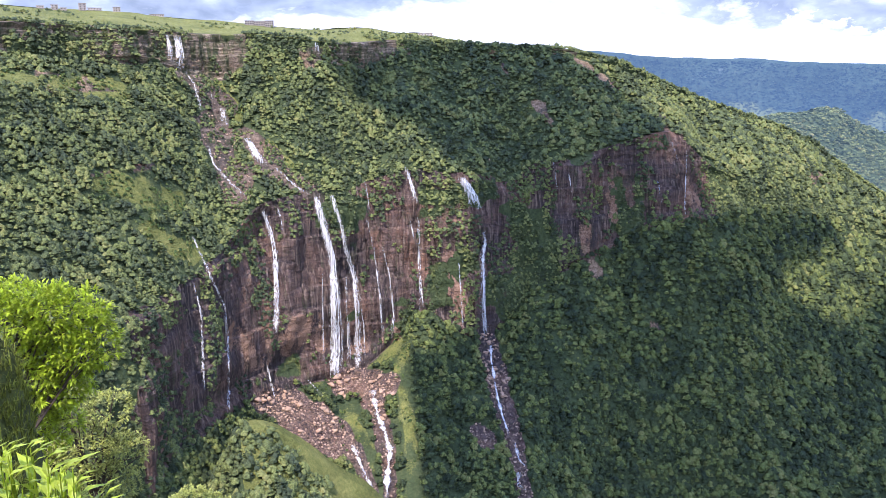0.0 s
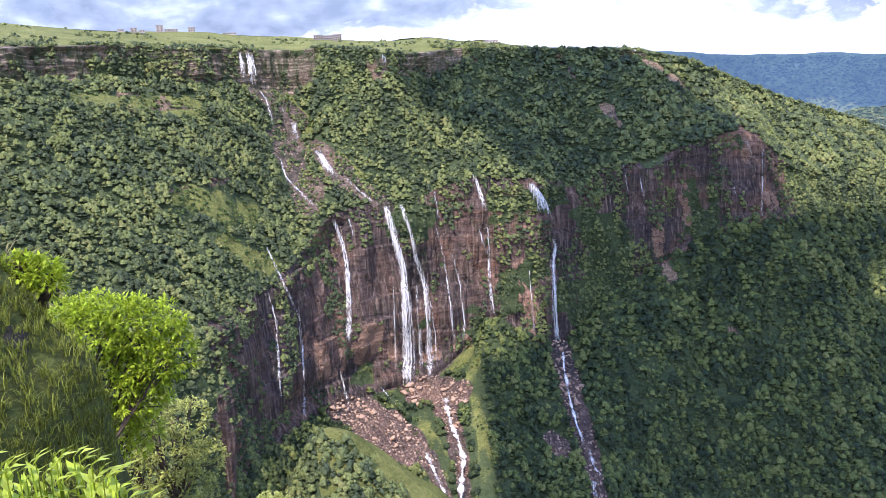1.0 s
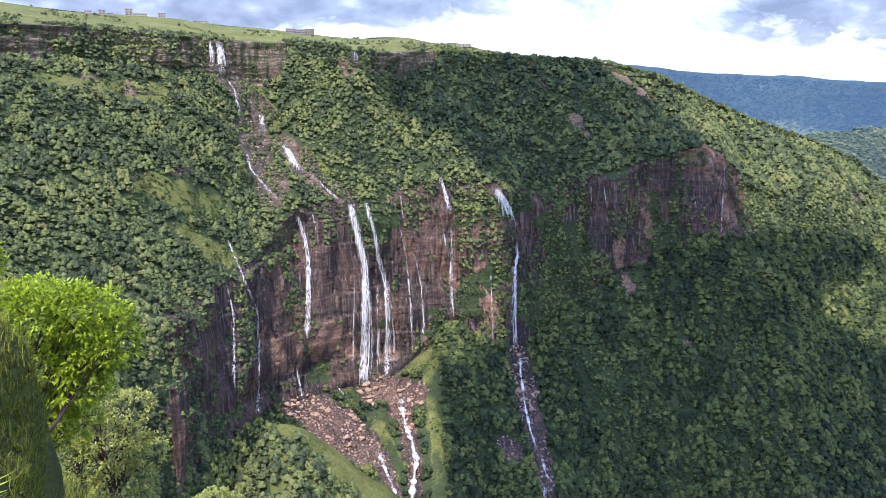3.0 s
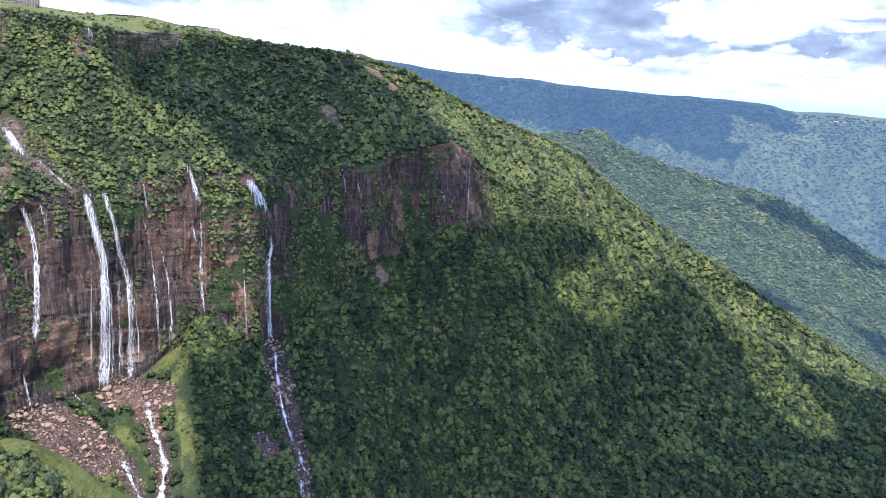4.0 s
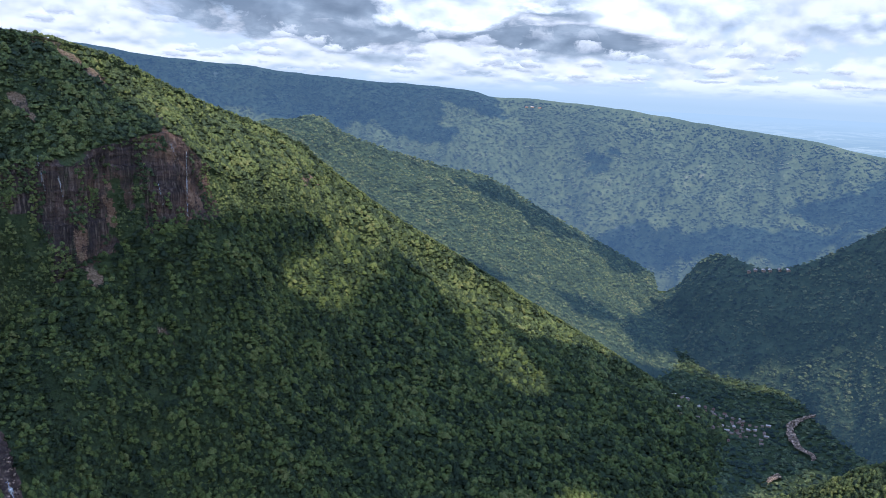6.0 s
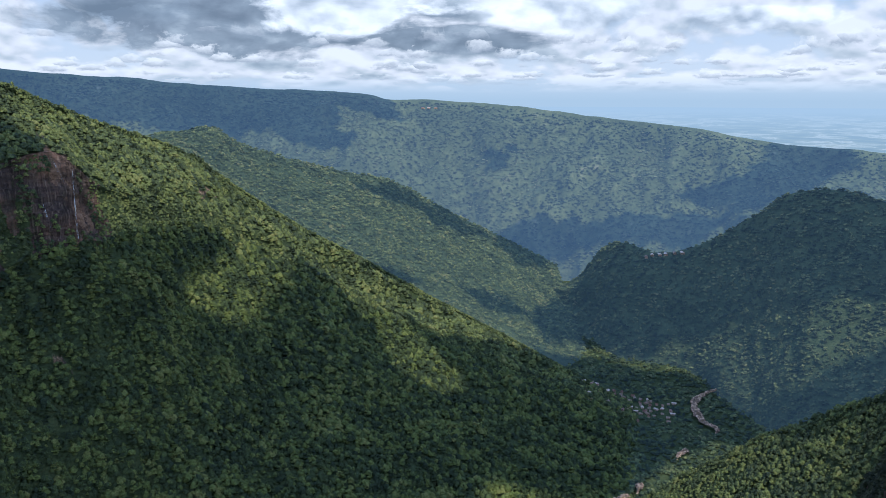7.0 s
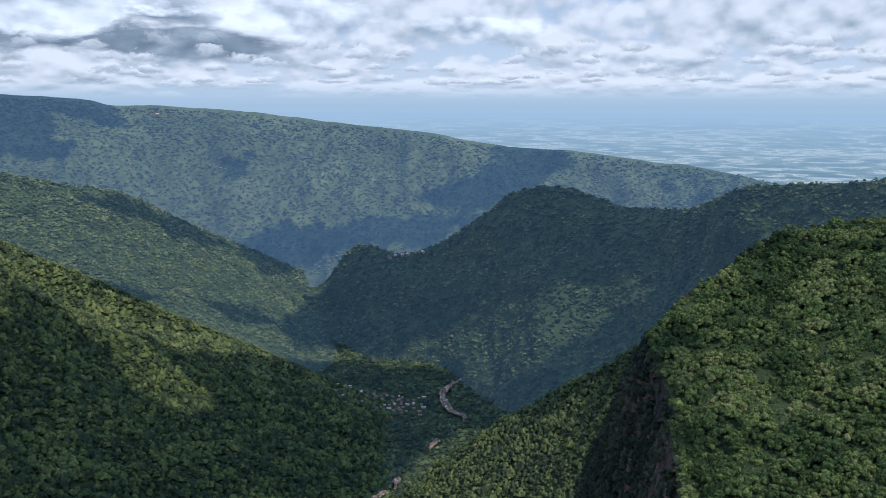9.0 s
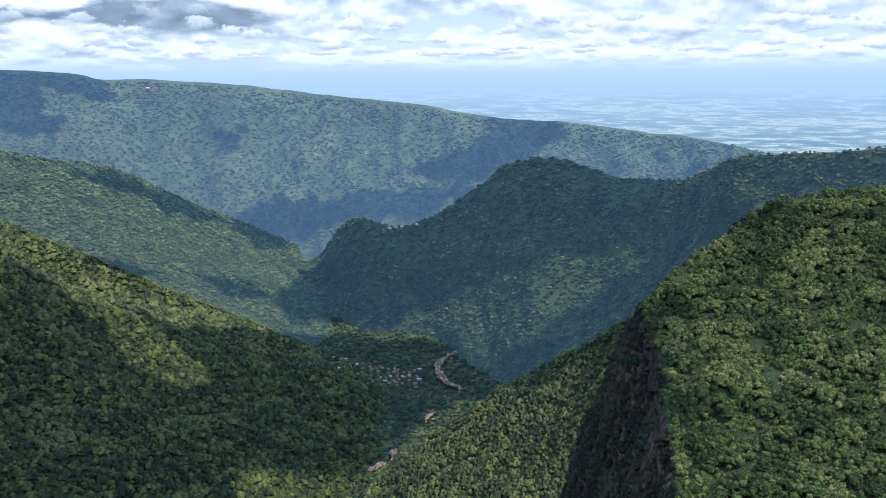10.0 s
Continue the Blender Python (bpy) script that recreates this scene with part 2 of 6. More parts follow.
def ground(glow=None, coarse=1.0):
    """Open ground: forest soil, and, by the sheet's marks, meadow and bare sandstone with strata, wet streaks and moss."""
    def build(k, bsdf, where, out):
        a = k.noise(where, 0.03 * coarse, 5.0)
        b = k.noise(where, 0.35 * coarse, 6.0)
        both = k.math("ADD", k.math("MULTIPLY", a, 0.5), k.math("MULTIPLY", b, 0.5))
        soil = k.ramp(both, [(0.3, (0.032, 0.046, 0.022)), (0.5, (0.058, 0.078, 0.032)), (0.7, (0.105, 0.12, 0.048))])
        sward = k.noise(where, 1.6, 5.0, 0.7)
        turf = k.math("ADD", k.math("MULTIPLY", both, 0.55), k.math("MULTIPLY", sward, 0.45))
        grass = k.ramp(turf, [(0.36, (0.058, 0.070, 0.020)), (0.5, (0.155, 0.165, 0.044)), (0.64, (0.28, 0.265, 0.085))])
        strata = k.noise(k.scaled(where, 0.03, 0.03, 0.12), 1.0, 8.0, 0.65, 0.6)
        streak = k.noise(k.scaled(where, 0.22, 0.22, 0.014), 1.0, 8.0, 0.65, 0.15)
        pale = k.noise(k.scaled(where, 0.35, 0.35, 0.02), 1.0, 5.0, 0.6, 0.1)
        grain = k.noise(where, 0.6, 8.0, 0.68)
        big = k.noise(where, 0.018, 4.0)
        cracks = k.add("ShaderNodeTexVoronoi", feature="DISTANCE_TO_EDGE")
        k.link(k.scaled(where, 0.16, 0.16, 0.10), cracks.inputs["Vector"])
        cracks.inputs["Scale"].default_value = 1.0
        tone = k.math("ADD", k.math("MULTIPLY", big, 0.75), k.math("ADD", k.math("MULTIPLY", strata, 0.3), k.math("MULTIPLY", grain, 0.35)))
        stone = k.ramp(tone, [(0.5, (0.045, 0.038, 0.038)), (0.64, (0.078, 0.059, 0.053)), (0.77, (0.135, 0.088, 0.068)), (0.9, (0.30, 0.165, 0.105))])
        ledge = k.noise(k.scaled(where, 0.02, 0.02, 0.3), 1.0, 6.0, 0.65, 1.2)
        stone = k.mix(0.3, stone, k.ramp(ledge, [(0.38, grey(0.4)), (0.5, grey(0.95)), (0.62, (1.45, 1.35, 1.2))]), "MULTIPLY")
        wet = k.ramp(streak, [(0.36, grey(0.3)), (0.6, grey(1.2))])
        stone = k.mix(0.7, stone, wet, "MULTIPLY")
        stone = k.mix(k.ramp(pale, [(0.52, grey(0.0)), (0.68, grey(0.6))]), stone, (0.30, 0.225, 0.165))
        stone = k.mix(0.35, stone, k.ramp(cracks.outputs["Distance"], [(0.0, grey(0.35)), (0.07, grey(1.0))]), "MULTIPLY")
        vine = k.noise(k.scaled(where, 0.11, 0.11, 0.02), 1.0, 7.0, 0.7, 0.2)
        moss = k.ramp(k.math("ADD", k.math("MULTIPLY", grain, 0.45), k.math("MULTIPLY", vine, 0.65)), [(0.59, grey(0.0)), (0.70, grey(0.8))])
        stone = k.mix(moss, stone, (0.050, 0.064, 0.030))
        # dry orange faces, and thin beds of tan and dark sandstone along the rim
        dry = k.add("ShaderNodeAttribute", attribute_name="dry").outputs["Fac"]
        warm = k.ramp(k.math("ADD", k.math("MULTIPLY", grain, 0.6), k.math("MULTIPLY", strata, 0.4)), [(0.36, (0.10, 0.06, 0.042)), (0.5, (0.27, 0.16, 0.10)), (0.64, (0.42, 0.28, 0.185))])
        stone = k.mix(k.ramp(k.math("ADD", dry, k.math("MULTIPLY", k.math("SUBTRACT", grain, 0.5), 1.6)), [(0.35, grey(0.0)), (0.7, grey(0.9))]), stone, warm)
        layered = k.add("ShaderNodeAttribute", attribute_name="layered").outputs["Fac"]
        bedding = k.noise(k.scaled(where, 0.012, 0.012, 0.34), 1.0, 7.0, 0.7, 0.35)
        beds = k.ramp(k.math("ADD", k.math("MULTIPLY", bedding, 0.75), k.math("MULTIPLY", grain, 0.25)), [(0.36, (0.05, 0.04, 0.032)), (0.43, (0.24, 0.18, 0.12)), (0.50, (0.12, 0.09, 0.066)), (0.55, (0.46, 0.36, 0.235)), (0.64, (0.25, 0.185, 0.125))])
        stone = k.mix(k.math("MULTIPLY", layered, 0.85), stone, k.mix(k.ramp(vine, [(0.44, grey(0.0)), (0.56, grey(0.9))]), beds, (0.060, 0.075, 0.032)))
        rocky = k.add("ShaderNodeAttribute", attribute_name="rocky").outputs["Fac"]
        grassy = k.add("ShaderNodeAttribute", attribute_name="grassy").outputs["Fac"]
        ragged = k.math("MULTIPLY", k.math("SUBTRACT", grain, 0.5), 0.7)
        col = k.mix(k.ramp(k.math("ADD", grassy, ragged), [(0.4, grey(0.0)), (0.6, grey(1.0))]), soil, grass)
        col = k.mix(k.ramp(k.math("ADD", rocky, ragged), [(0.4, grey(0.0)), (0.6, grey(1.0))]), col, stone)
        sandy = k.add("ShaderNodeAttribute", attribute_name="sandy").outputs["Fac"]
        earth = k.ramp(grain, [(0.35, (0.08, 0.06, 0.035)), (0.5, (0.24, 0.16, 0.095)), (0.65, (0.44, 0.31, 0.20))])
        col = k.mix(k.ramp(k.math("ADD", sandy, ragged), [(0.4, grey(0.0)), (0.75, grey(0.95))]), col, earth)
        k.link(col, bsdf.inputs["Base Color"])
        bump(k, bsdf, k.math("ADD", grain, k.math("MULTIPLY", strata, 2.0)), 0.9, 2.5)
        if glow:
            painted_airlight(k, bsdf, glow)
    return build


M_LAND = material("land", ground(), 0.9, 0.08)
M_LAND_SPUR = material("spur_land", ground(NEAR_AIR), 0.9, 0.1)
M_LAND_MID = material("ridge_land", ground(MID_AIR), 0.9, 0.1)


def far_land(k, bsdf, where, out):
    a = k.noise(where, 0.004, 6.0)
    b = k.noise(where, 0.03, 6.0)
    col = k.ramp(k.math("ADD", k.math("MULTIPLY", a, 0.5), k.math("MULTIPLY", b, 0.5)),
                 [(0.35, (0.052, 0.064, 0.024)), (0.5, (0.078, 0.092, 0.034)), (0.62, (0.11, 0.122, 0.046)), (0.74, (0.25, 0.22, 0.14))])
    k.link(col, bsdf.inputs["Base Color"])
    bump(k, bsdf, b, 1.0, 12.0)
    # blue haze over the far plateau, as emission
    painted_airlight(k, bsdf, FAR_AIR)


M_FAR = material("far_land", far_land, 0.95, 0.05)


def plain_land(k, bsdf, where, out):
    """The flooded plain far below, a glowing backdrop, painted paler with distance for haze."""
    flat_xy = k.add("ShaderNodeSeparateXYZ")
    k.link(where, flat_xy.inputs[0])
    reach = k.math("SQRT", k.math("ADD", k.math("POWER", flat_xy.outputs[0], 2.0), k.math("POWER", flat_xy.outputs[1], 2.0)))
    turn = k.math("ARCTAN2", flat_xy.outputs[0], flat_xy.outputs[1])
    lie = k.add("ShaderNodeCombineXYZ")
    k.put(k.math("MULTIPLY", turn, 26.0), lie.inputs[0])
    k.put(k.math("MULTIPLY", flat_xy.outputs[2], 0.075), lie.inputs[1])
    field = k.noise(lie.outputs[0], 1.0, 7.0, 0.62, 0.5)
    broad = k.noise(lie.outputs[0], 0.22, 4.0, 0.5)
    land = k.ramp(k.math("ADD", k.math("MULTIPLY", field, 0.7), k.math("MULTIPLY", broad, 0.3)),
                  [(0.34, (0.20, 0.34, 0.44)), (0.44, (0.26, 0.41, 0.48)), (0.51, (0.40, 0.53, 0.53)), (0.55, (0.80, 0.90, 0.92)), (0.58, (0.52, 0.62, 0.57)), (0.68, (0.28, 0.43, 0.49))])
    # distance haze mixed into the glow colour
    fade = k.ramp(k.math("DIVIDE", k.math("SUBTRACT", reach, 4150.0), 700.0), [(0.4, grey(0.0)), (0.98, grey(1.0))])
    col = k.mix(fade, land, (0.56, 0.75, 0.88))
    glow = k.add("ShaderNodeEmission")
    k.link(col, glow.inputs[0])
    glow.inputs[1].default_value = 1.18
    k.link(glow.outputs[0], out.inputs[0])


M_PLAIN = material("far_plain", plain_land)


def falling(k, bsdf, where, out):
    """Falling water: white threads, thinning out to the edges of the veil."""
    thread = k.noise(k.scaled(where, 0.75, 0.75, 0.018), 1.0, 6.0, 0.6, 0.1)
    body = k.add("ShaderNodeAttribute", attribute_name="body").outputs["Fac"]
    bsdf.inputs["Base Color"].default_value = (0.88, 0.85, 0.78, 1)
    bsdf.inputs["Roughness"].default_value = 0.5
    clear = k.add("ShaderNodeBsdfTransparent")
    mix = k.add("ShaderNodeMixShader")
    veil = k.noise(k.scaled(where, 0.3, 0.3, 0.012), 1.0, 3.0, 0.5, 0.1)
    full = k.math("SUBTRACT", k.math("ADD", k.math("MULTIPLY", body, 1.25), k.math("ADD", k.math("MULTIPLY", thread, 1.9), k.math("MULTIPLY", veil, 0.6))), 1.5)
    k.link(k.ramp(full, [(0.0, grey(0.0)), (0.85, grey(0.95))]), mix.inputs[0])
    k.link(clear.outputs[0], mix.inputs[1])
    k.link(bsdf.outputs[0], mix.inputs[2])
    k.link(mix.outputs[0], out.inputs[0])


M_WATER = material("falling_water", falling, 0.5, 0.4)


def plainly(base, vary, scale, rough=0.85, relief=0.0):
    """One colour with grain at two scales."""
    def build(k, bsdf, where, out):
        a, b = k.noise(where, scale, 5.0), k.noise(where, scale * 7, 5.0)
        f = k.math("ADD", k.math("MULTIPLY", a, 0.6), k.math("MULTIPLY", b, 0.4))
        low = tuple(c * (1 - vary) for c in base)
        high = tuple(min(1.0, c * (1 + vary)) for c in base)
        k.link(k.ramp(f, [(0.3, low), (0.7, high)]), bsdf.inputs["Base Color"])
        bsdf.inputs["Roughness"].default_value = rough
        if relief:
            bump(k, bsdf, b, 0.8, relief)
    return build


def speckled(base, vary, rough=0.6, translucent=0.0):
    """Leaves and stones that differ from piece to piece."""
    def build(k, bsdf, where, out):
        one = k.add("ShaderNodeNewGeometry").outputs["Random Per Island"]
        low = tuple(c * (1 - vary) for c in base)
        high = tuple(min(1.0, c * (1 + vary)) for c in base)
        col = k.ramp(one, [(0.0, low), (0.6, base), (1.0, high)])
        k.link(col, bsdf.inputs["Base Color"])
        bsdf.inputs["Roughness"].default_value = rough
        if translucent:
            thin = k.add("ShaderNodeBsdfTranslucent")
            k.link(col, thin.inputs[0])
            mix = k.add("ShaderNodeMixShader")
            mix.inputs[0].default_value = translucent
            k.link(bsdf.outputs[0], mix.inputs[1])
            k.link(thin.outputs[0], mix.inputs[2])
            k.link(mix.outputs[0], out.inputs[0])
    return build


M_BIG_BOULDER = material("big_boulder_stone", plainly((0.42, 0.28, 0.18), 0.5, 0.15, 0.9, 0.3))
M_BOULDER = material("boulder_stone", speckled((0.29, 0.20, 0.135), 0.8, 0.85))
M_BRIGHT_LEAF = material("bright_leaf", speckled((0.33, 0.42, 0.02), 0.45, 0.5, 0.4))
M_OLIVE_LEAF = material("olive_leaf", speckled((0.33, 0.35, 0.08), 0.5, 0.55, 0.3))
M_LANCE_LEAF = material("lance_leaf", speckled((0.33, 0.40, 0.035), 0.3, 0.4, 0.35))
M_BLADE = material("grass_blade", speckled((0.19, 0.215, 0.03), 0.65, 0.6, 0.3))
M_DRY = material("dry_grass", speckled((0.30, 0.26, 0.10), 0.4, 0.7, 0.3))
M_BARK = material("bark", plainly((0.07, 0.05, 0.035), 0.4, 6.0, 0.9, 0.02))
M_BANK = material("bank_soil", plainly((0.052, 0.062, 0.013), 0.6, 1.2, 0.95, 0.1))
M_HOLLOW_ROCK = material("hollow_dark_rock", plainly((0.03, 0.027, 0.024), 0.5, 2.0, 0.85, 0.1))
M_WALL = material("weathered_concrete", plainly((0.42, 0.36, 0.31), 0.3, 0.4))
M_ROOF = material("roof_slab", plainly((0.36, 0.33, 0.31), 0.3, 0.5))
M_PANE = material("dark_window_bay", plainly((0.09, 0.085, 0.08), 0.2, 0.5, 0.3))
M_HOUSE = material("house_plaster", plainly((0.40, 0.28, 0.20), 0.45, 0.05))


def tin_roofs(k, bsdf, where, out):
    """Sheet roofs that differ from house to house: rust, faded paint, bare zinc."""
    one = k.add("ShaderNodeObjectInfo").outputs["Random"]
    col = k.ramp(one, [(0.0, (0.20, 0.10, 0.07)), (0.3, (0.30, 0.19, 0.14)), (0.55, (0.30, 0.22, 0.165)), (0.8, (0.62, 0.50, 0.40)), (1.0, (0.22, 0.24, 0.27))], "CONSTANT")
    k.link(k.mix(0.6, col, k.ramp(k.noise(where, 0.8, 5.0), [(0.3, grey(0.5)), (0.7, grey(1.2))]), "MULTIPLY"), bsdf.inputs["Base Color"])


M_TIN = material("tin_roof", tin_roofs, 0.6)
M_STONE = material("river_stone", speckled((0.42, 0.29, 0.19), 0.6, 0.9))
M_GRAVEL = material("river_gravel", plainly((0.22, 0.155, 0.105), 0.7, 0.05, 0.9, 0.5))
M_CLOUD = material("cloud", plainly((0.85, 0.86, 0.88), 0.05, 0.004, 1.0))

# ---- plan: lines of the land as (bearing, distance, height) from the lookout ----
BACK = [(-38.8, 1000, 112), (-32.3, 1060, 110), (-27.6, 1120, 107), (-23.9, 1150, 105), (-19.9, 1180, 103), (-16.8, 1220, 101), (-14.3, 1240, 99),
    (-12.1, 1240, 94), (-8.5, 1200, 84), (-6.8, 1200, 86), (-4.9, 1180, 84), (-2.9, 1170, 76), (-1.2, 1180, 76), (0.9, 1170, 65), (3, 1170, 60),
    (4.8, 1170, 57), (6.8, 1170, 53), (9.1, 1200, 47), (12.5, 1330, 6), (15.9, 1480, -44), (18.3, 1550, -72), (21.4, 1650, -109), (24.2, 1750, -148),
    (27.4, 1800, -216), (31.6, 1850, -302), (35.8, 1900, -385), (40, 1950, -470), (44.2, 1990, -559), (48.3, 2000, -636), (52.4, 2000, -705)]
RIM = [(-38.9, 720, 59), (-32.4, 800, 63), (-27.7, 850, 66), (-24, 890, 67), (-20, 930, 66), (-16.9, 980, 65), (-14.3, 1000, 65), (-12.1, 985, 64),
    (-8.6, 975, 56), (-6.8, 995, 53), (-4.9, 1050, 57), (-3, 1070, 60), (-1.2, 1085, 60), (0.9, 1095, 57), (3, 1100, 53), (4.8, 1105, 51),
    (6.8, 1110, 48), (9.1, 1120, 44), (12.5, 1180, 27), (15.9, 1270, -6), (18.3, 1330, -31), (21.3, 1420, -60), (24.1, 1500, -94),
    (27.4, 1580, -167), (31.5, 1640, -253), (35.8, 1690, -332), (40, 1730, -414), (44.2, 1765, -492), (48.3, 1790, -565), (52.4, 1800, -635)]
UPPER_FOOT = [(-39.2, 700, 31), (-32.7, 785, 34), (-27.9, 835, 34), (-24.2, 875, 33), (-20.2, 915, 32), (-17.1, 962, 21), (-14.5, 985, 16),
    (-12.2, 975, 44), (-8.6, 965, 34), (-6.9, 985, 30), (-5, 1035, 27), (-3, 1060, 41), (-1.2, 1075, 45), (0.9, 1088, 45), (3, 1093, 42),
    (4.8, 1098, 41), (6.8, 1104, 38), (9.1, 1114, 35), (12.5, 1172, 18), (15.9, 1262, -14), (18.3, 1322, -40), (21.3, 1412, -68), (24.1, 1490, -103),
    (27.4, 1570, -177), (31.6, 1630, -264), (35.8, 1680, -343), (40, 1720, -424), (44.2, 1755, -502), (48.4, 1780, -573), (52.4, 1795, -641)]
LOWER_TOP = [(-41.6, 480, -119), (-34.9, 530, -136), (-29.9, 570, -143), (-25.9, 600, -155), (-21.7, 650, -168), (-18.2, 730, -165),
    (-15.4, 800, -150), (-12.9, 850, -119), (-9.1, 880, -112), (-7.3, 892, -115), (-5.3, 910, -105), (-3.3, 925, -98), (-1.5, 935, -96),
    (0.8, 945, -102), (2.9, 960, -103), (4.8, 975, -117), (6.8, 990, -95), (9.2, 1000, -92), (12.6, 1035, -75), (16, 1065, -63), (18.4, 1115, -107),
    (21.6, 1215, -148), (24.3, 1330, -173), (27.5, 1480, -236), (31.7, 1540, -318), (35.9, 1590, -392), (40.2, 1620, -462), (44.4, 1650, -531),
    (48.5, 1680, -591), (52.5, 1700, -636)]
LOWER_FOOT = [(-43.3, 350, -159), (-36.7, 400, -201), (-31.8, 440, -236), (-27.6, 480, -262), (-23.1, 545, -285), (-19.2, 655, -291),
    (-16.3, 735, -300), (-13.8, 795, -308), (-9.9, 848, -314), (-8, 868, -318), (-5.8, 885, -311), (-3.7, 903, -288), (-1.7, 915, -257),
    (0.5, 918, -279), (2.8, 925, -296), (4.7, 945, -279), (6.8, 965, -245), (9.2, 985, -221), (12.8, 1015, -193), (16.2, 1042, -170),
    (18.6, 1085, -181), (21.6, 1190, -178), (24.4, 1310, -196), (27.5, 1460, -248), (31.7, 1520, -331), (36, 1570, -404), (40.3, 1600, -474),
    (44.5, 1632, -539), (48.6, 1665, -598), (52.5, 1690, -642)]
TALUS = [(-44.9, 260, -165), (-38.2, 290, -205), (-32.9, 320, -230), (-28.6, 370, -263), (-23.9, 440, -298), (-19.9, 540, -320), (-16.8, 640, -340),
    (-14.3, 680, -360), (-10.4, 715, -386), (-8.4, 730, -397), (-6.3, 735, -402), (-4.1, 735, -404), (-2.1, 735, -406), (0.3, 738, -408),
    (2.6, 742, -411), (4.7, 750, -415), (6.8, 765, -422), (9.4, 795, -437), (13.2, 830, -451), (16.9, 865, -464), (19.5, 890, -471),
    (22.8, 925, -480), (25.7, 965, -491), (28.3, 1000, -527), (32.6, 1050, -550), (36.9, 1110, -574), (41.2, 1175, -597), (45.3, 1260, -615),
    (49.1, 1400, -633), (52.7, 1600, -654)]
B_CREST = [(20.2, 1900, -111), (23.3, 2000, -90), (25.8, 2100, -70), (27.7, 2150, -110), (31.3, 2250, -165), (35.4, 2350, -210), (38.3, 2450, -245),
    (43.2, 2600, -380), (46.8, 2750, -485), (50, 2900, -592)]
B_FOOT = [(18.3, 1400, -62), (21.3, 1480, -90), (24.1, 1560, -124), (27.4, 1635, -197), (31.5, 1690, -282), (35.8, 1740, -360), (40, 1780, -440), (44.2, 1815, -520),
    (48.3, 1880, -610), (52.4, 2150, -700)]
C_CREST = [(6.9, 3900, 166), (10.3, 3900, 148), (15.6, 3950, 119), (21.3, 4000, 90), (27.1, 4000, 59), (34.2, 4050, 35), (36.6, 4050, 22),
    (38, 4000, 4), (41, 4000, -1), (46.4, 3900, -29), (51.3, 3800, -60), (57.2, 3700, -103), (63.1, 3600, -158), (69, 3500, -184),
    (76.7, 3300, -224), (81.4, 3100, -266), (85.7, 2900, -326)]
C_FOOT = [(6.6, 3200, -375), (10.1, 3200, -374), (15.6, 3200, -370), (21.4, 3200, -407), (27.4, 3200, -463), (34.8, 3200, -489), (36.8, 3200, -497),
    (38.2, 3200, -500), (40.3, 3200, -521), (45.9, 3200, -561), (51, 3150, -553), (57, 3100, -542), (63.2, 3050, -524), (69.2, 2950, -472),
    (77, 2800, -436), (81.7, 2650, -420), (85.9, 2550, -426)]
D_CREST = [(48, 2700, -653), (51.3, 2550, -564), (53, 2480, -451), (54.6, 2420, -417), (57, 2350, -431), (59.5, 2300, -396), (63.1, 2250, -298),
    (65.1, 2200, -232), (67.9, 2150, -210), (71.1, 2100, -231), (72.7, 2050, -247), (75, 2000, -244), (77.2, 1900, -231), (79, 1750, -187),
    (80.4, 1620, -152), (83.2, 1560, -134), (86.5, 1500, -123), (89.3, 1450, -111), (94.5, 1400, -92)]
D_FOOT = [(48, 2600, -657), (51.2, 2500, -630), (52.8, 2400, -644), (54.4, 2260, -660), (56.9, 2160, -682), (59.4, 2080, -691), (63.2, 1860, -690),
    (65.3, 1720, -691), (68.3, 1650, -659), (71.6, 1600, -634), (73.3, 1550, -611), (75.7, 1500, -574), (78, 1450, -526), (79.8, 1400, -482),
    (81.3, 1350, -441), (84.1, 1300, -398), (87.4, 1250, -339), (90.2, 1200, -302), (95.6, 1150, -266)]
S_CREST = [(50.5, 1120, -638), (54.5, 1110, -606), (58.9, 1080, -517), (63.2, 1040, -439), (67.4, 1000, -373), (71.9, 950, -310), (75.4, 900, -254),
    (79.5, 860, -210), (84.5, 820, -183)]
S_FOOT = [(50.4, 820, -690), (54.3, 820, -670), (58.8, 815, -620), (63.3, 800, -565), (67.7, 780, -515), (72.5, 760, -482), (76.3, 740, -462),
    (80.8, 720, -439), (86.1, 700, -411)]
N_RIM = [(87.4, 520, -69), (85.4, 500, -66), (82.4, 475, -69), (78.6, 440, -89), (76.1, 405, -101), (75.1, 375, -113), (77, 345, -123),
    (77.6, 310, -136), (78.3, 275, -147), (79.2, 235, -157)]
N_FOOT = [(83, 560, -160), (81, 550, -170), (77.5, 530, -195), (72.2, 500, -205), (70.4, 470, -225), (69.4, 440, -246), (68.6, 410, -262),
    (68.2, 370, -275), (68.6, 330, -290), (70, 290, -310)]


for k in (BACK, RIM, UPPER_FOOT, LOWER_TOP, LOWER_FOOT, TALUS):
    k += [(56.5, k[-1][1] + 20, -702), (61, k[-1][1] + 40, -745)]
BEYOND = [(b, d + 900, h - 30) for b, d, h in BACK]


def spot(b, d, h):
    return np.array((d * math.sin(radians(b)), d * math.cos(radians(b)), h), float)


def line(points):
    return np.array([spot(*p) for p in points])


# ---- noise and lofts ----
def hashed(ix, iy, iz, seed):
    h = (ix * 374761393 + iy * 668265263 + iz * 2147483647 + seed * 1274126177) & 0xFFFFFFFF
    h = ((h ^ (h >> 13)) * 1274126177) & 0xFFFFFFFF
    return ((h ^ (h >> 16)) & 0xFFFF) / 65535.0


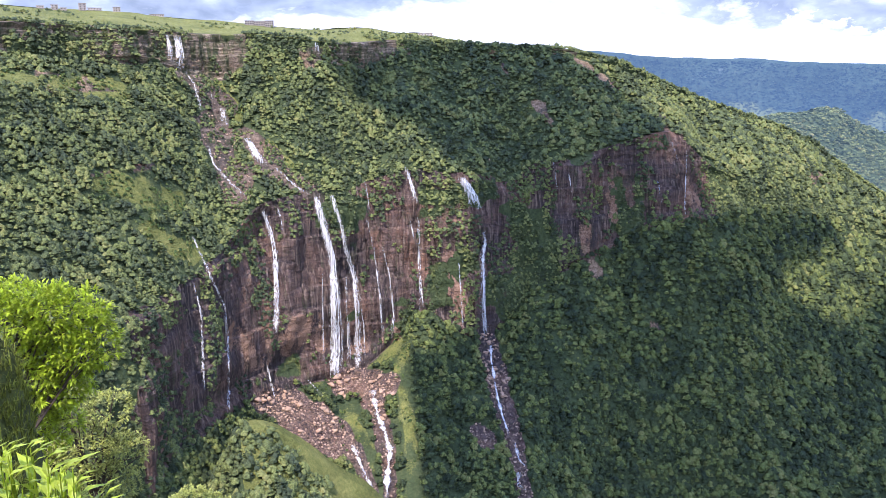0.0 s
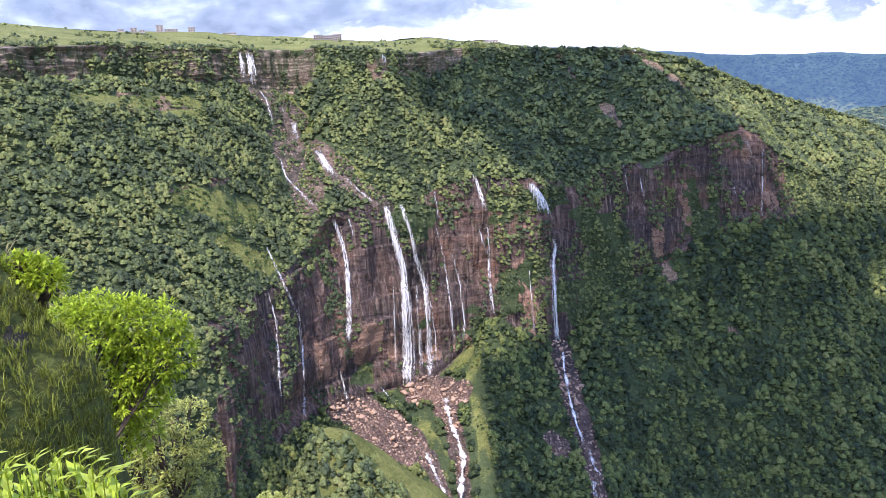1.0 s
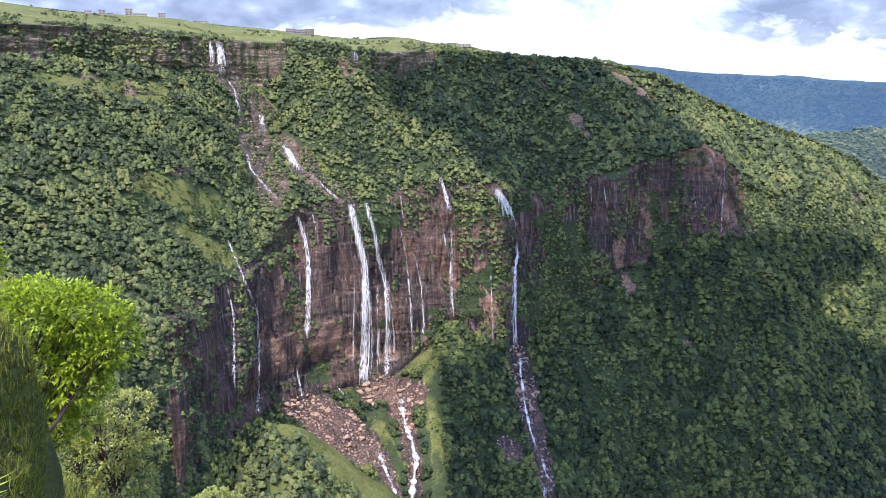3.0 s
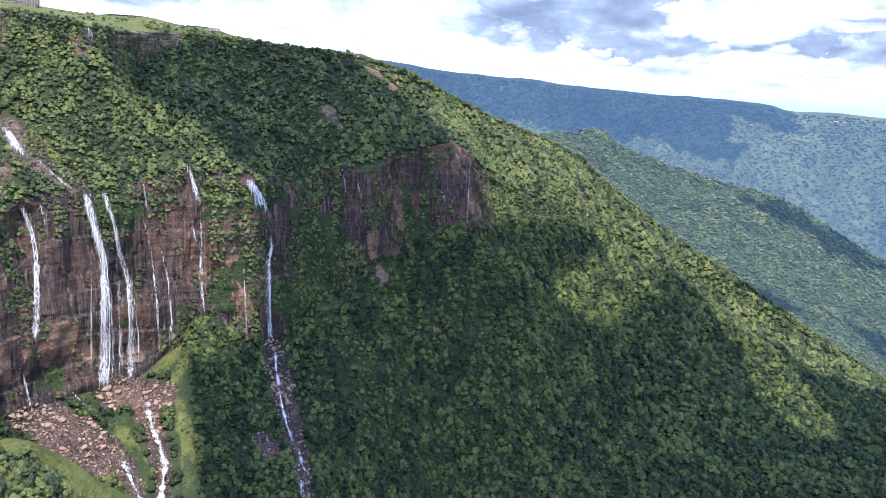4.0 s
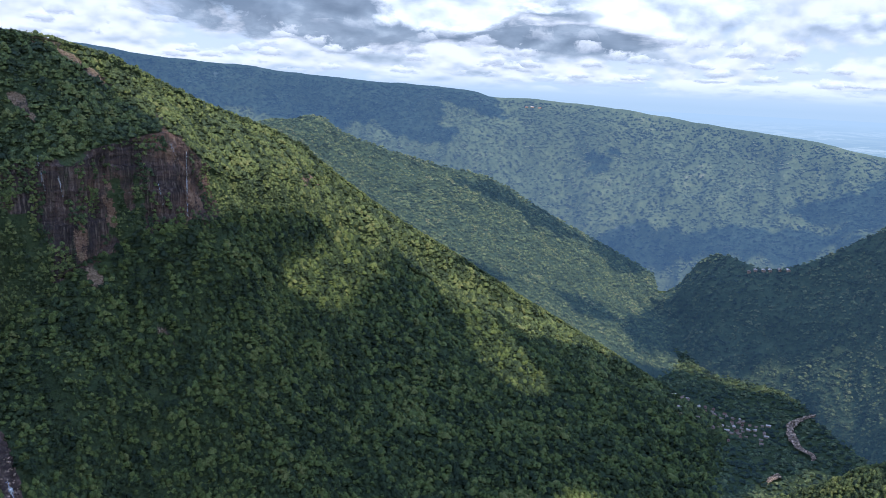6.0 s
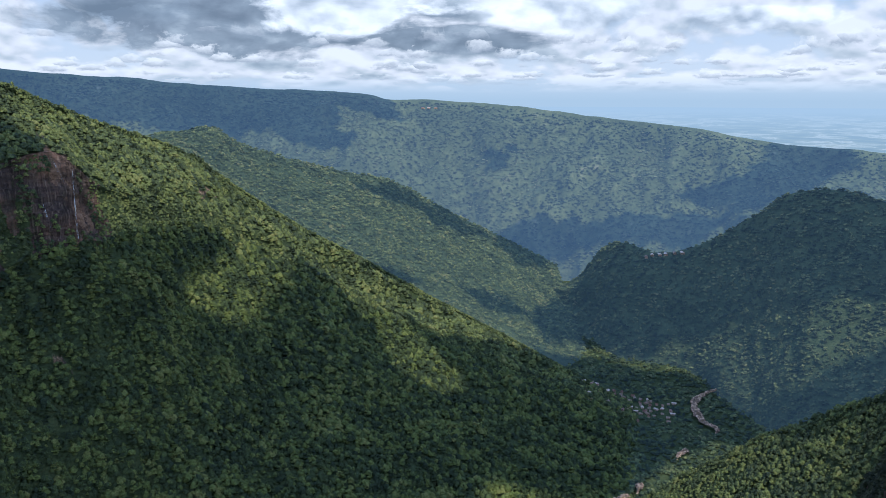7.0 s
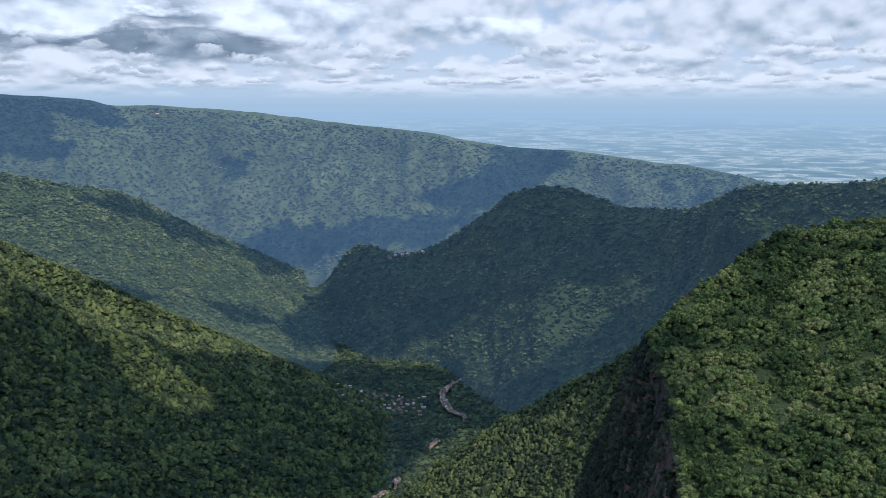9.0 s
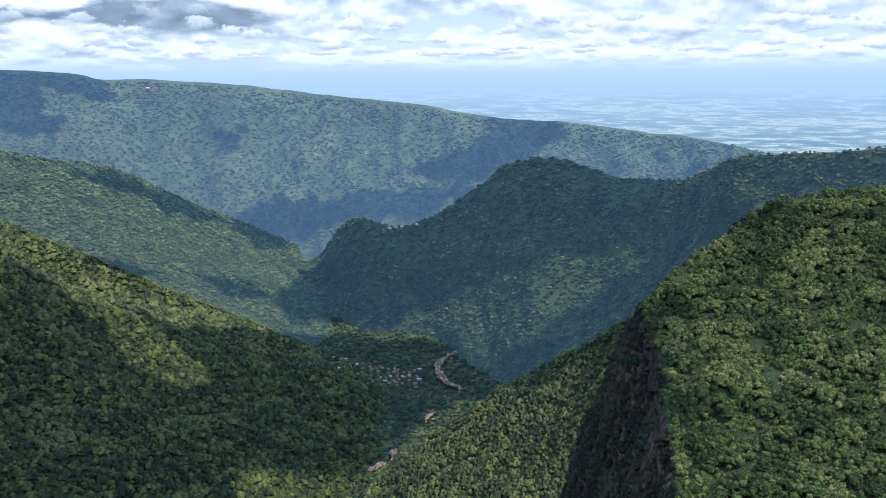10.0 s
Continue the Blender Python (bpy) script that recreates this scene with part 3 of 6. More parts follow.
def value_noise(p, seed=0):
    """Smooth noise from 0 to 1 at points p (n x 3)."""
    q = np.floor(p).astype(np.int64)
    f = p - q
    f = f * f * (3 - 2 * f)
    total = 0
    for dx in (0, 1):
        for dy in (0, 1):
            for dz in (0, 1):
                w = np.abs(1 - dx - f[..., 0]) * np.abs(1 - dy - f[..., 1]) * np.abs(1 - dz - f[..., 2])
                total = total + w * hashed(q[..., 0] + dx, q[..., 1] + dy, q[..., 2] + dz, seed)
    return total


def fractal(p, octaves=4, seed=0):
    total, gain, norm = 0, 1.0, 0
    for k in range(octaves):
        total = total + gain * value_noise(p * 2 ** k, seed + k * 17)
        norm += gain
        gain *= 0.5
    return total / norm * 2 - 1


def along(points, count):
    """Even steps along a smooth curve through the points (Catmull-Rom)."""
    p = np.vstack([2 * points[0] - points[1], points, 2 * points[-1] - points[-2]])
    u = np.linspace(0, len(points) - 1.001, count)
    i = u.astype(int)
    f = (u - i)[:, None]
    a, b, c, d = p[i], p[i + 1], p[i + 2], p[i + 3]
    return 0.5 * (2 * b + (c - a) * f + (2 * a - 5 * b + 4 * c - d) * f * f + (3 * b - a - 3 * c + d) * f ** 3)


def loft(lines, steps, count):
    """A sheet over lines from top to foot: grid [row, column, xyz], and the row at which each band begins."""
    rows, marks = [], [0]
    curves = [along(np.asarray(k, float), count) for k in lines]
    for a, b, s in zip(curves, curves[1:], steps):
        for j in range(s):
            rows.append(a + (b - a) * (j / s))
        marks.append(len(rows))
    rows.append(curves[-1])
    return np.array(rows), marks


def normals(g):
    du, dv = np.gradient(g, axis=1), np.gradient(g, axis=0)
    nrm = np.cross(du, dv)
    nrm /= np.linalg.norm(nrm, axis=-1, keepdims=True) + 1e-9
    return nrm


def sheet(name, g, mat, smooth=True, marks=()):
    """A mesh object from a grid of points; marks: (name, grid) from 0 to 1, where the ground is bare or grassy."""
    r, c = g.shape[:2]
    idx = np.arange(r * c).reshape(r, c)
    quads = np.stack([idx[:-1, :-1], idx[1:, :-1], idx[1:, 1:], idx[:-1, 1:]], -1).reshape(-1, 4)
    me = bpy.data.meshes.new(name)
    fill(me, g.reshape(-1, 3), quads)
    me.materials.append(mat)
    me.polygons.foreach_set("use_smooth", np.full(len(quads), smooth))
    for key, grid in marks:
        me.attributes.new(key, "FLOAT", "POINT").data.foreach_set("value", np.ascontiguousarray(grid, dtype=np.float32).ravel())
    return new(name, me)


def fill(me, verts, faces):
    """Vertices and faces of one corner count into a mesh, quickly."""
    k = faces.shape[1]
    me.vertices.add(len(verts))
    me.vertices.foreach_set("co", np.ascontiguousarray(verts, dtype=np.float32).ravel())
    me.loops.add(faces.size)
    me.loops.foreach_set("vertex_index", np.ascontiguousarray(faces, dtype=np.int32).ravel())
    me.polygons.add(len(faces))
    me.polygons.foreach_set("loop_start", np.arange(0, faces.size, k, dtype=np.int32))
    me.update(calc_edges=True)
    me.validate()


# ---- the falls mountain ----
VALLEY = [(b, max(60, d * 0.55), -700) for b, d, h in TALUS]
mountain, marks = loft([line(k) for k in (BEYOND, BACK, RIM, UPPER_FOOT, LOWER_TOP, LOWER_FOOT, TALUS, VALLEY)], [4, 10, 24, 34, 80, 34, 10], 760)
mountain, marks = mountain[4:], [k - 4 for k in marks[1:]]
plateau_back = loft([line(BEYOND), line(BACK)], [4], 190)[0]
nrm = normals(mountain)
if nrm[60, 300] @ mountain[60, 300] > 0:
    nrm = -nrm
row = np.arange(len(mountain))
# counted as if the rim cliff had fourteen rows, so that the ribs below keep their places
rib_row = np.interp(row, [0, marks[1], marks[2], len(mountain)], [0, marks[1], marks[1] + 14, len(mountain) - 10])


def band_weight(a, b, soft):
    return np.clip((row - a) / soft, 0, 1) * np.clip((b - row) / soft, 0, 1)


forest_w = (band_weight(marks[2], marks[3], 8) + band_weight(marks[4], marks[6], 8))[:, None]
cliff_w = (band_weight(marks[1], marks[2], 3) + band_weight(marks[3], marks[4], 4))[:, None]
flat = mountain.copy()
gully = fractal(flat * (1 / 130, 1 / 130, 1 / 300), 4, 3) * 1.3
knob = fractal(flat / 34, 3, 9)
pillar = fractal(flat * (1 / 26, 1 / 26, 1 / 150), 4, 21)
ledge = fractal(flat * (1 / 250, 1 / 250, 1 / 16), 3, 33)
turn = np.degrees(np.arctan2(flat[..., 0], flat[..., 1]))
down = np.broadcast_to(rib_row[:, None] / 60.0, turn.shape)
rib = fractal(np.stack([turn / 4.5, down, down * 0], -1), 4, 66)
rib_gain = np.interp(turn, [-45, -5, 10, 22, 60], [6, 6, 12, 26, 30])
pillar = 0.45 * pillar + 0.55 * np.round(pillar * 5) / 5
ledge = 0.4 * ledge + 0.6 * np.round(ledge * 4) / 4


def beds_of(p, thick, seed):
    """How far the beds of a layered cliff stand out: each bed leans out to its top and steps back over it."""
    z = p[..., 2] / thick + fractal(p * (1 / 160, 1 / 160, 1 / 90), 2, seed) * 0.8
    n = np.floor(z)
    own = hashed(n.astype(np.int64), np.floor(p[..., 0] / 38 + n * 0.37).astype(np.int64), n.astype(np.int64) * 0, seed)
    return (z - n) ** 1.5 * 0.6 + own * 0.9 - 0.7


in_bay = np.clip((turn + 18.5) / 2.0, 0, 1) * np.clip((-3.0 - turn) / 2.0, 0, 1)
deep = np.clip((row - marks[3]) / (marks[4] - marks[3]), 0, 1)[:, None]
# the bay of the main falls is hollowed out above its foot
hollow = in_bay * np.exp(-((deep - 0.88) / 0.09) ** 2) * (9 + 6 * gully)
upper_w = band_weight(marks[1], marks[2], 2)[:, None]
lower_w = band_weight(marks[3], marks[4], 4)[:, None]
push = upper_w * beds_of(flat, 7.0, 92) * 5 + lower_w * (beds_of(flat, 26.0, 93) * 3.5 + beds_of(flat, 7.0, 94) * 0.35 - hollow) + forest_w * (gully * 17 + knob * 6 + rib * rib_gain) + cliff_w * (pillar * 14 + ledge * 3 * np.clip(gully * 2 + 0.5, 0, 1) + knob * 6)
push = push * np.clip((55 - turn) / 8, 0, 1)
rise = band_weight(marks[0] - 1, marks[1], 2)[:, None] * np.clip((4 - turn) / 6, 0, 1) * fractal(flat * (1 / 95, 1 / 60, 0), 3, 97) * 5
mountain = flat + nrm * push[..., None]
mountain[..., 2] += rise


# open places of the mountain, as stretches (bearing, height angle) to (bearing, height angle) and half width, in degrees from the lookout
CASCADES = [(-17.1, 1.2, -14.9, -1.0, 0.7), (-15.7, -2.4, -14.2, -6.8, 1.15), (-13.3, -3.4, -11.7, -5.0, 0.85), (-11.6, -5.4, -8.9, -7.3, 0.6)]
DEBRIS = [(-12.6, -21.4, -8.6, -24.4, 1.4), (-7.8, -20.4, -4.4, -20.8, 0.95), (-5.7, -21.5, -4.5, -25.4, 0.75),
    (-4.5, -25.4, -4.5, -28.6, 0.6), (-7.0, -25.3, -5.8, -28.0, 0.55), (3.3, -18.2, 4.1, -21.8, 0.85), (4.1, -21.8, 5.3, -25.2, 0.75),
    (5.3, -25.6, 6.0, -28.6, 0.6), (2.3, -24.3, 3.2, -24.8, 0.7), (3.4, -8.6, 3.5, -10.2, 0.65)]
SCARS = [(-23.4, 0.7, -21.8, 0.2, 0.28), (10.2, -11.6, 11.2, -13.4, 0.4), (14.8, -16.3, 16.3, -17.8, 0.28), (6.5, -1.2, 7.7, -2.6, 0.3), (8.6, 2.2, 12.4, -0.4, 0.2),
    (3.7, 2.2, 3.9, 1.9, 0.2), (4.4, 1.4, 4.8, 0.8, 0.16), (-26.0, 1.4, -24.8, 1.2, 0.25), (-25.6, 0.3, -23.2, 0.3, 0.2), (25.3, -6.1, 25.6, -6.1, 0.5),
    (3.4, -5.2, 4.0, -5.4, 0.4), (-9.4, 2.5, -8.8, 1.7, 0.28), (15.3, -2.2, 15.9, -4.0, 0.2), (16.5, -3.2, 17.2, -5.6, 0.2), (13.0, -4.6, 13.3, -8.2, 0.3), (-24.4, -5.0, -22.6, -5.1, 0.3), (-20.8, -4.9, -19.9, -5.0, 0.3)]
MEADOWS = [(-3.4, -18.6, -2.6, -28.8, 0.7), (-6.2, -19.2, -3.7, -18.5, 0.56), (-7.2, -23.0, -6.3, -26.5, 1.0), (-11.4, -19.2, -8.6, -20.6, 0.9),
    (-22.6, -6.0, -18.8, -7.2, 1.15), (-20.8, -8.8, -17.6, -11.0, 0.8), (-25.0, 0.7, -21.2, 0.1, 0.65), (-28.5, 1.3, -26.2, 0.9, 0.4), (-15.4, 0.6, -13.9, -1.6, 0.45), (-12.2, -3.6, -10.6, -5.2, 0.4)]
CLIFF_BARE = [(-45, 0.05), (-23.5, 0.1), (-21.5, 0.5), (-19, 0.8), (-17, 1.0), (-13, 0.9), (-9, 0.8), (-4, 0.62), (-1, 0.42), (2, 0.5), (4, 0.45), (6, 0.2), (8, 0.45), (9, 0.8), (10.5, 0.6), (11.5, 0.85), (13, 0.5), (14.5, 0.85), (17, 1.0), (18.6, 0.45), (20, 0.0), (55, 0.0)]
RIM_BARE = [(-45, 0.5), (-26, 0.55), (-22, 0.4), (-19, 0.45), (-17, 0.6), (-15.5, 0.85), (-13.5, 0.75), (-12, 0.45), (-8, 0.35), (-5, 0.8), (-3, 0.65), (-1.5, 0.2), (0, 0.0), (55, 0.0)]


def sight(p):
    """Bearing and height angle of points, in degrees from the lookout."""
    return np.degrees(np.arctan2(p[..., 0], p[..., 1])), np.degrees(np.arctan2(p[..., 2], np.hypot(p[..., 0], p[..., 1])))


def within(p, stretches, ragged=0.35):
    """1 well inside any of the stretches, 0 outside, with an uneven edge."""
    b, e = sight(p)
    rough = fractal(p / 22, 3, 55) * ragged
    best = np.zeros(b.shape)
    for b1, e1, b2, e2, w in stretches:
        dx, dy = b2 - b1, e2 - e1
        f = np.clip(((b - b1) * dx + (e - e1) * dy) / (dx * dx + dy * dy + 1e-9), 0, 1)
        d = np.hypot(b - b1 - f * dx, e - e1 - f * dy)
        best = np.maximum(best, np.clip((w * (1 + rough) - d) / (w * 0.35) + 0.5, 0, 1))
    return best


def bare_share(p, table):
    b, _ = sight(p)
    return np.interp(b, [k[0] for k in table], [k[1] for k in table])


cliff_noise = fractal(mountain * (1 / 55, 1 / 55, 1 / 42), 4, 77)
open_rock = np.maximum.reduce([within(mountain, CASCADES, 0.8), within(mountain, DEBRIS, 0.6), within(mountain, SCARS, 1.8) * 0.6])
open_grass = within(mountain, MEADOWS, 0.9) * np.clip(0.75 + 0.9 * fractal(mountain / 15, 3, 63), 0, 1)
rocky = open_rock.copy()
lo, hi = marks[3], marks[4]
share = bare_share(mountain, CLIFF_BARE)
rocky[lo:hi + 1] = np.maximum(rocky, np.clip((share - 0.5 - cliff_noise * 0.9) * 6 + 0.7, 0, 1))[lo:hi + 1]
share = bare_share(mountain, RIM_BARE)
rocky[marks[1]:marks[2] + 1] = np.maximum(rocky, np.clip((share - 0.45 - cliff_noise * 0.9) * 6 + 0.7, 0, 1))[marks[1]:marks[2] + 1]
sandy = within(mountain, SCARS[:12], 1.8) * np.clip(0.55 + 1.5 * fractal(mountain / 11, 3, 64), 0, 1)
DRY_FACES = [(-12.9, -17.8, -9.6, -16.6, 1.1), (-9.6, -16.4, -9.0, -17.8, 0.7), (-15.2, -16.8, -14.0, -18.4, 0.7), (9.9, -9.0, 11.0, -13.2, 0.55), (15.9, -4.6, 17.9, -8.6, 0.4),
    (11.8, -7.0, 12.4, -9.5, 0.35), (0.5, -12.0, 1.2, -17.4, 0.5), (-6.6, -18.4, -4.0, -17.2, 0.5)]
dry = within(mountain, DRY_FACES, 1.6) * np.clip(0.5 + 1.3 * fractal(mountain * (1 / 9, 1 / 9, 1 / 26), 4, 65), 0, 1)
dry = np.maximum(dry, within(mountain, DEBRIS[:2], 0.6) * 0.42)
rocky = np.maximum(rocky, np.where(dry > 0.5, 0.75, 0.0))
layered = np.zeros(rocky.shape)
layered[marks[1]:marks[2] + 1] = 1.0
layered = np.maximum(layered, within(mountain, CASCADES, 0.8) * 0.35)
grassy = open_grass * np.where(sight(mountain)[1] < -12, 0.62, 1.0)
grassy[:marks[1] + 1, :] = np.maximum(grassy[:marks[1] + 1], 1.0 - 1.0 * (bare_share(mountain[:marks[1] + 1], [(-1, 0), (2, 0.7), (55, 0.9)])))


def bands(name, lo, hi, smooth=True):
    return tagged(sheet(name, mountain[lo:hi + 1], M_LAND, smooth, [("rocky", rocky[lo:hi + 1]), ("grassy", grassy[lo:hi + 1]), ("sandy", sandy[lo:hi + 1]), ("dry", dry[lo:hi + 1]), ("layered", layered[lo:hi + 1])]), kind="structure")


tagged(sheet("ground_plateau_back", plateau_back, M_LAND, True, [("grassy", np.ones(plateau_back.shape[:2]))]), kind="structure")
bands("ground_plateau", marks[0], marks[1])
bands("cliff_upper", marks[1], marks[2], False)
bands("ground_upper_slope", marks[2], marks[3])
bands("cliff_lower", marks[3], marks[4], False)
bands("ground_lower_slope", marks[4], marks[6])


def hill(name, lines, steps, count, mat, big, small, wave, seed, rib=(3.0, 0.0)):
    g, m = loft([np.asarray(k) for k in lines], steps, count)
    k = normals(g)
    if (k * g).sum() > 0:
        k = -k
    turn = np.degrees(np.arctan2(g[..., 0], g[..., 1]))
    down = np.broadcast_to(np.arange(len(g))[:, None] / 45.0, turn.shape)
    ribs = fractal(np.stack([turn / rib[0], down, down * 0], -1), 4, seed + 9) * rib[1]
    calm = np.clip(np.abs(np.arange(len(g)) - m[1]) / 14, 0.12, 1)[:, None]
    g = g + k * (calm * (fractal(g / wave, 4, seed) * big + fractal(g / (wave / 5), 3, seed + 5) * small + ribs))[..., None]
    tagged(sheet(name, g, mat), kind="structure")
    return g


def shifted(points, dd, dh, db=0):
    return [(b + db, d + dd, h + dh) for b, d, h in points]


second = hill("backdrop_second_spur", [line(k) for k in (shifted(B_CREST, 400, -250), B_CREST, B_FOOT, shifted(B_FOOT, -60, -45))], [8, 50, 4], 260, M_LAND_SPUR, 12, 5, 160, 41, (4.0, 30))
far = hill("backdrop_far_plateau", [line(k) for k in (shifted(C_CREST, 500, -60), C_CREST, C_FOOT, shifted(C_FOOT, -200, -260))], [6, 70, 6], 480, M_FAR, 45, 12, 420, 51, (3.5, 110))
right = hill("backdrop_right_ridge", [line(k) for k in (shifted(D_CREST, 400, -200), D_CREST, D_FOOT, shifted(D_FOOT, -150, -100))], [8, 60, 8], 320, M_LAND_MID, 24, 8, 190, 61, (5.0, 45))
lower = hill("ground_lower_shoulder", [line(k) for k in (shifted(S_CREST, 150, -150), S_CREST, S_FOOT, shifted(S_FOOT, -150, -150))], [8, 40, 8], 200, M_LAND, 8, 3, 90, 71)
N_IN = [(112, 520 - 32 * k, -58 - 9 * k) for k in range(10)]
near, near_marks = loft([line(k) for k in (N_IN, N_RIM, N_FOOT, shifted(N_FOOT, 90, -350))], [60, 40, 10], 160)
near_n = normals(near)
if near_n[30, 80, 2] < 0:
    near_n = -near_n
near = near + near_n * (fractal(near / 70, 4, 81) * 7 + fractal(near / 14, 3, 86) * 1.5)[..., None]
tagged(sheet("ground_near_hill", near[:near_marks[1] + 1], M_LAND), kind="structure")
face = near[near_marks[1]:]
tagged(sheet("cliff_near_hill", face, M_LAND, True, [("rocky", np.full(face.shape[:2], 0.6))]), kind="structure")

# valley floor and, behind the far plateau, the plain that climbs into the haze: one sheet
fb = np.linspace(-60, 120, 181)
fd = np.concatenate([np.linspace(60, 3000, 60), np.linspace(3050, 4150, 12)])
floor = np.array([[spot(b, d, -690 - 60 * max(0, d - 3000) / 1150) for b in fb] for d in fd])
floor[..., 2] += fractal(floor / 200, 3, 91) * 6
tagged(sheet("ground_valley", floor, M_LAND), kind="structure")
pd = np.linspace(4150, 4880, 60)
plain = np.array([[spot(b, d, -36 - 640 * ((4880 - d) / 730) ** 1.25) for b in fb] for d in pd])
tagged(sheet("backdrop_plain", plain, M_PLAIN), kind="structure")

# a grassy knoll below the debris of the main fall
KNOLL = [(-17.8, 622, -312), (-16.4, 634, -290), (-15.6, 641, -277), (-14.7, 650, -271), (-13.1, 655, -277), (-10.7, 662, -301), (-8.3, 672, -332), (-6.2, 680, -356), (-4.6, 690, -382)]
knoll, km = loft([line(k) for k in (shifted(KNOLL, 70, -75), shifted(KNOLL, 14, -4), shifted(KNOLL, -6, -1), shifted(KNOLL, -60, -42), shifted(KNOLL, -190, -190))], [10, 5, 24, 24], 90)
knoll = knoll + normals(knoll) * (fractal(knoll / 26, 3, 15) * 1.8)[..., None]
knoll_grass = np.zeros(knoll.shape[:2])
knoll_grass[:km[3] - 2] = 1.0
knoll_grass[sight(knoll)[0] < -15.4] = 0.0
tagged(sheet("ground_knoll", knoll, M_LAND, True, [("grassy", knoll_grass)]), kind="structure")

from mathutils.bvhtree import BVHTree


def tree_of(grids):
    vs, fs, base = [], [], 0
    for g in grids:
        r, c = g.shape[:2]
        idx = np.arange(r * c).reshape(r, c) + base
        vs.append(g.reshape(-1, 3))
        fs.append(np.stack([idx[:-1, :-1], idx[1:, :-1], idx[1:, 1:], idx[:-1, 1:]], -1).reshape(-1, 4))
        base += r * c
    return BVHTree.FromPolygons(np.vstack(vs).tolist(), np.vstack(fs).tolist())


LAND = tree_of([mountain, second, far, right, lower, near, floor, knoll])
FALLS_LAND = tree_of([mountain])


def onto(b, e, land=None):
    """The place on the land that a surveyor at the lookout sights at a bearing and a height angle."""
    way = Vector((math.sin(radians(b)) * math.cos(radians(e)), math.cos(radians(b)) * math.cos(radians(e)), math.sin(radians(e))))
    hit = (land or LAND).ray_cast(Vector((0, 0, 0)), way)[0]
    return hit if hit is not None else way * 4000


# ---- unseen clouds overhead: outlines, in bearings and height angles, of the shadows that they cast on the land ----
SHADOW_SLOPE = [
    ((-9, 2.3), (-6.2, -0.1), (-3.3, -2.1), (-1.2, -3.5), (0.6, -5.3), (1.6, -6.0), (1.9, -9), (2.0, -12), (2.0, -17.4), (0.0, -18.0), (-2.3, -18.6), (-2.8, -21.2), (-1.9, -27.7), (-1.5, -36), (30, -40), (48, -36), (43.8, -29.8), (44, -27), (46, -26.7), (54.1, -27.9), (56.7, -26.1), (61.1, -22.9), (63.6, -21.9), (63.2, -20), (60.2, -18.9), (52.7, -17.8), (46.6, -17.2), (42, -16.6), (39, -15), (39.5, -16.4), (43.2, -19.5), (43.3, -20.7), (41.1, -20.6), (37.9, -18.9), (37.1, -16.7), (37.6, -15.3), (35.8, -15), (33.8, -12.5), (31.3, -10.8), (29.9, -12.9), (28.1, -14.6), (27.1, -16), (25.6, -15.2), (23, -12.6), (26.2, -11.2), (26.5, -10), (24.4, -8.7), (19.1, -8.6), (17.3, -4.9), (14.8, -2.4), (11.6, 0), (8.1, 2.3), (6.2, 3.1), (-9, 2.8)),
    # also shades the near cliff, by an unseen cloud added there
    ((60.2, -22.5), (69.4, -16.4), (75.3, -13), (78.6, -11.1), (77.2, -13.9), (77.1, -17.7), (77.7, -21.5), (78.2, -28.8), (69.8, -29.6), (70.5, -23.6), (72, -19.8), (69.5, -20.8), (63.2, -23))]
SHADOW_VALLEY = [
    # two gully shades, cast by small unseen clouds added for them
    ((35.2, -11.3), (37.6, -11.8), (40.8, -13.1), (38.9, -13)),
    ((42.6, -12.8), (45.7, -13.5), (48.7, -15.6), (46, -15.1)),
    ((34.4, -5.5), (38.1, -5.9), (41.5, -7.4), (45.1, -9.4), (42.5, -9.2), (39.4, -7.5), (36.3, -6.5)),
    ((47.9, -15.2), (51.3, -13), (52.9, -11), (54.6, -9.5), (59.1, -9.9), (61.1, -9.1), (63.5, -7.1), (66.3, -5.3), (69.1, -5.2), (72.6, -6.3), (76.8, -6.5), (77.6, -7.2), (80.5, -8.6), (84.7, -8.4), (79, -11.4), (77.2, -12.7), (73.3, -12.1), (69.3, -12.3), (65.2, -14), (59, -16.2), (56.9, -17.7), (52.7, -17.2), (48.7, -16.6))]
SHADOW_FAR = [
    ((6.9, 2.8), (10.7, 2.6), (18.6, 1.9), (36.6, 0.8), (39.2, -0.8), (38.6, -1.7), (36.4, -0.8), (34.6, -0.5), (34.2, -2), (35.8, -2.4), (34.5, -3.6), (32.6, -3.6), (30.6, -2.6), (28.3, -2.3), (26.8, -3), (22.8, -2), (14.8, -1), (6.9, -1.4)),
    ((69, -2.6), (64.3, -2.2), (63.1, -4), (61.1, -5.1), (58.7, -5.9), (58.3, -6.7), (59.5, -7.2), (62.7, -7.1), (65.1, -6.3), (69.1, -3.8)),
    ((44.7, -9.7), (47.1, -8.6), (49.1, -8.1), (53, -8.3), (53.8, -7.7), (57.1, -7.9), (63.1, -7.3), (59.1, -10), (53, -9.7), (50.9, -11.2), (48.1, -11.8), (45.1, -10.3)),
    ((44, -3.7), (47, -3.4), (46.2, -4.6), (45.4, -5.3))]


def inside(outlines, b, e):
    """Which of the sighted places lie within one of the outlines."""
    found = np.zeros(b.shape, bool)
    for ring in outlines:
        odd = np.zeros(b.shape, bool)
        for (b0, e0), (b1, e1) in zip(ring, ring[1:] + ring[:1]):
            if e0 != e1:
                odd ^= ((e0 > e) != (e1 > e)) & (b < b0 + (e - e0) * (b1 - b0) / (e1 - e0))
        found |= odd
    return found


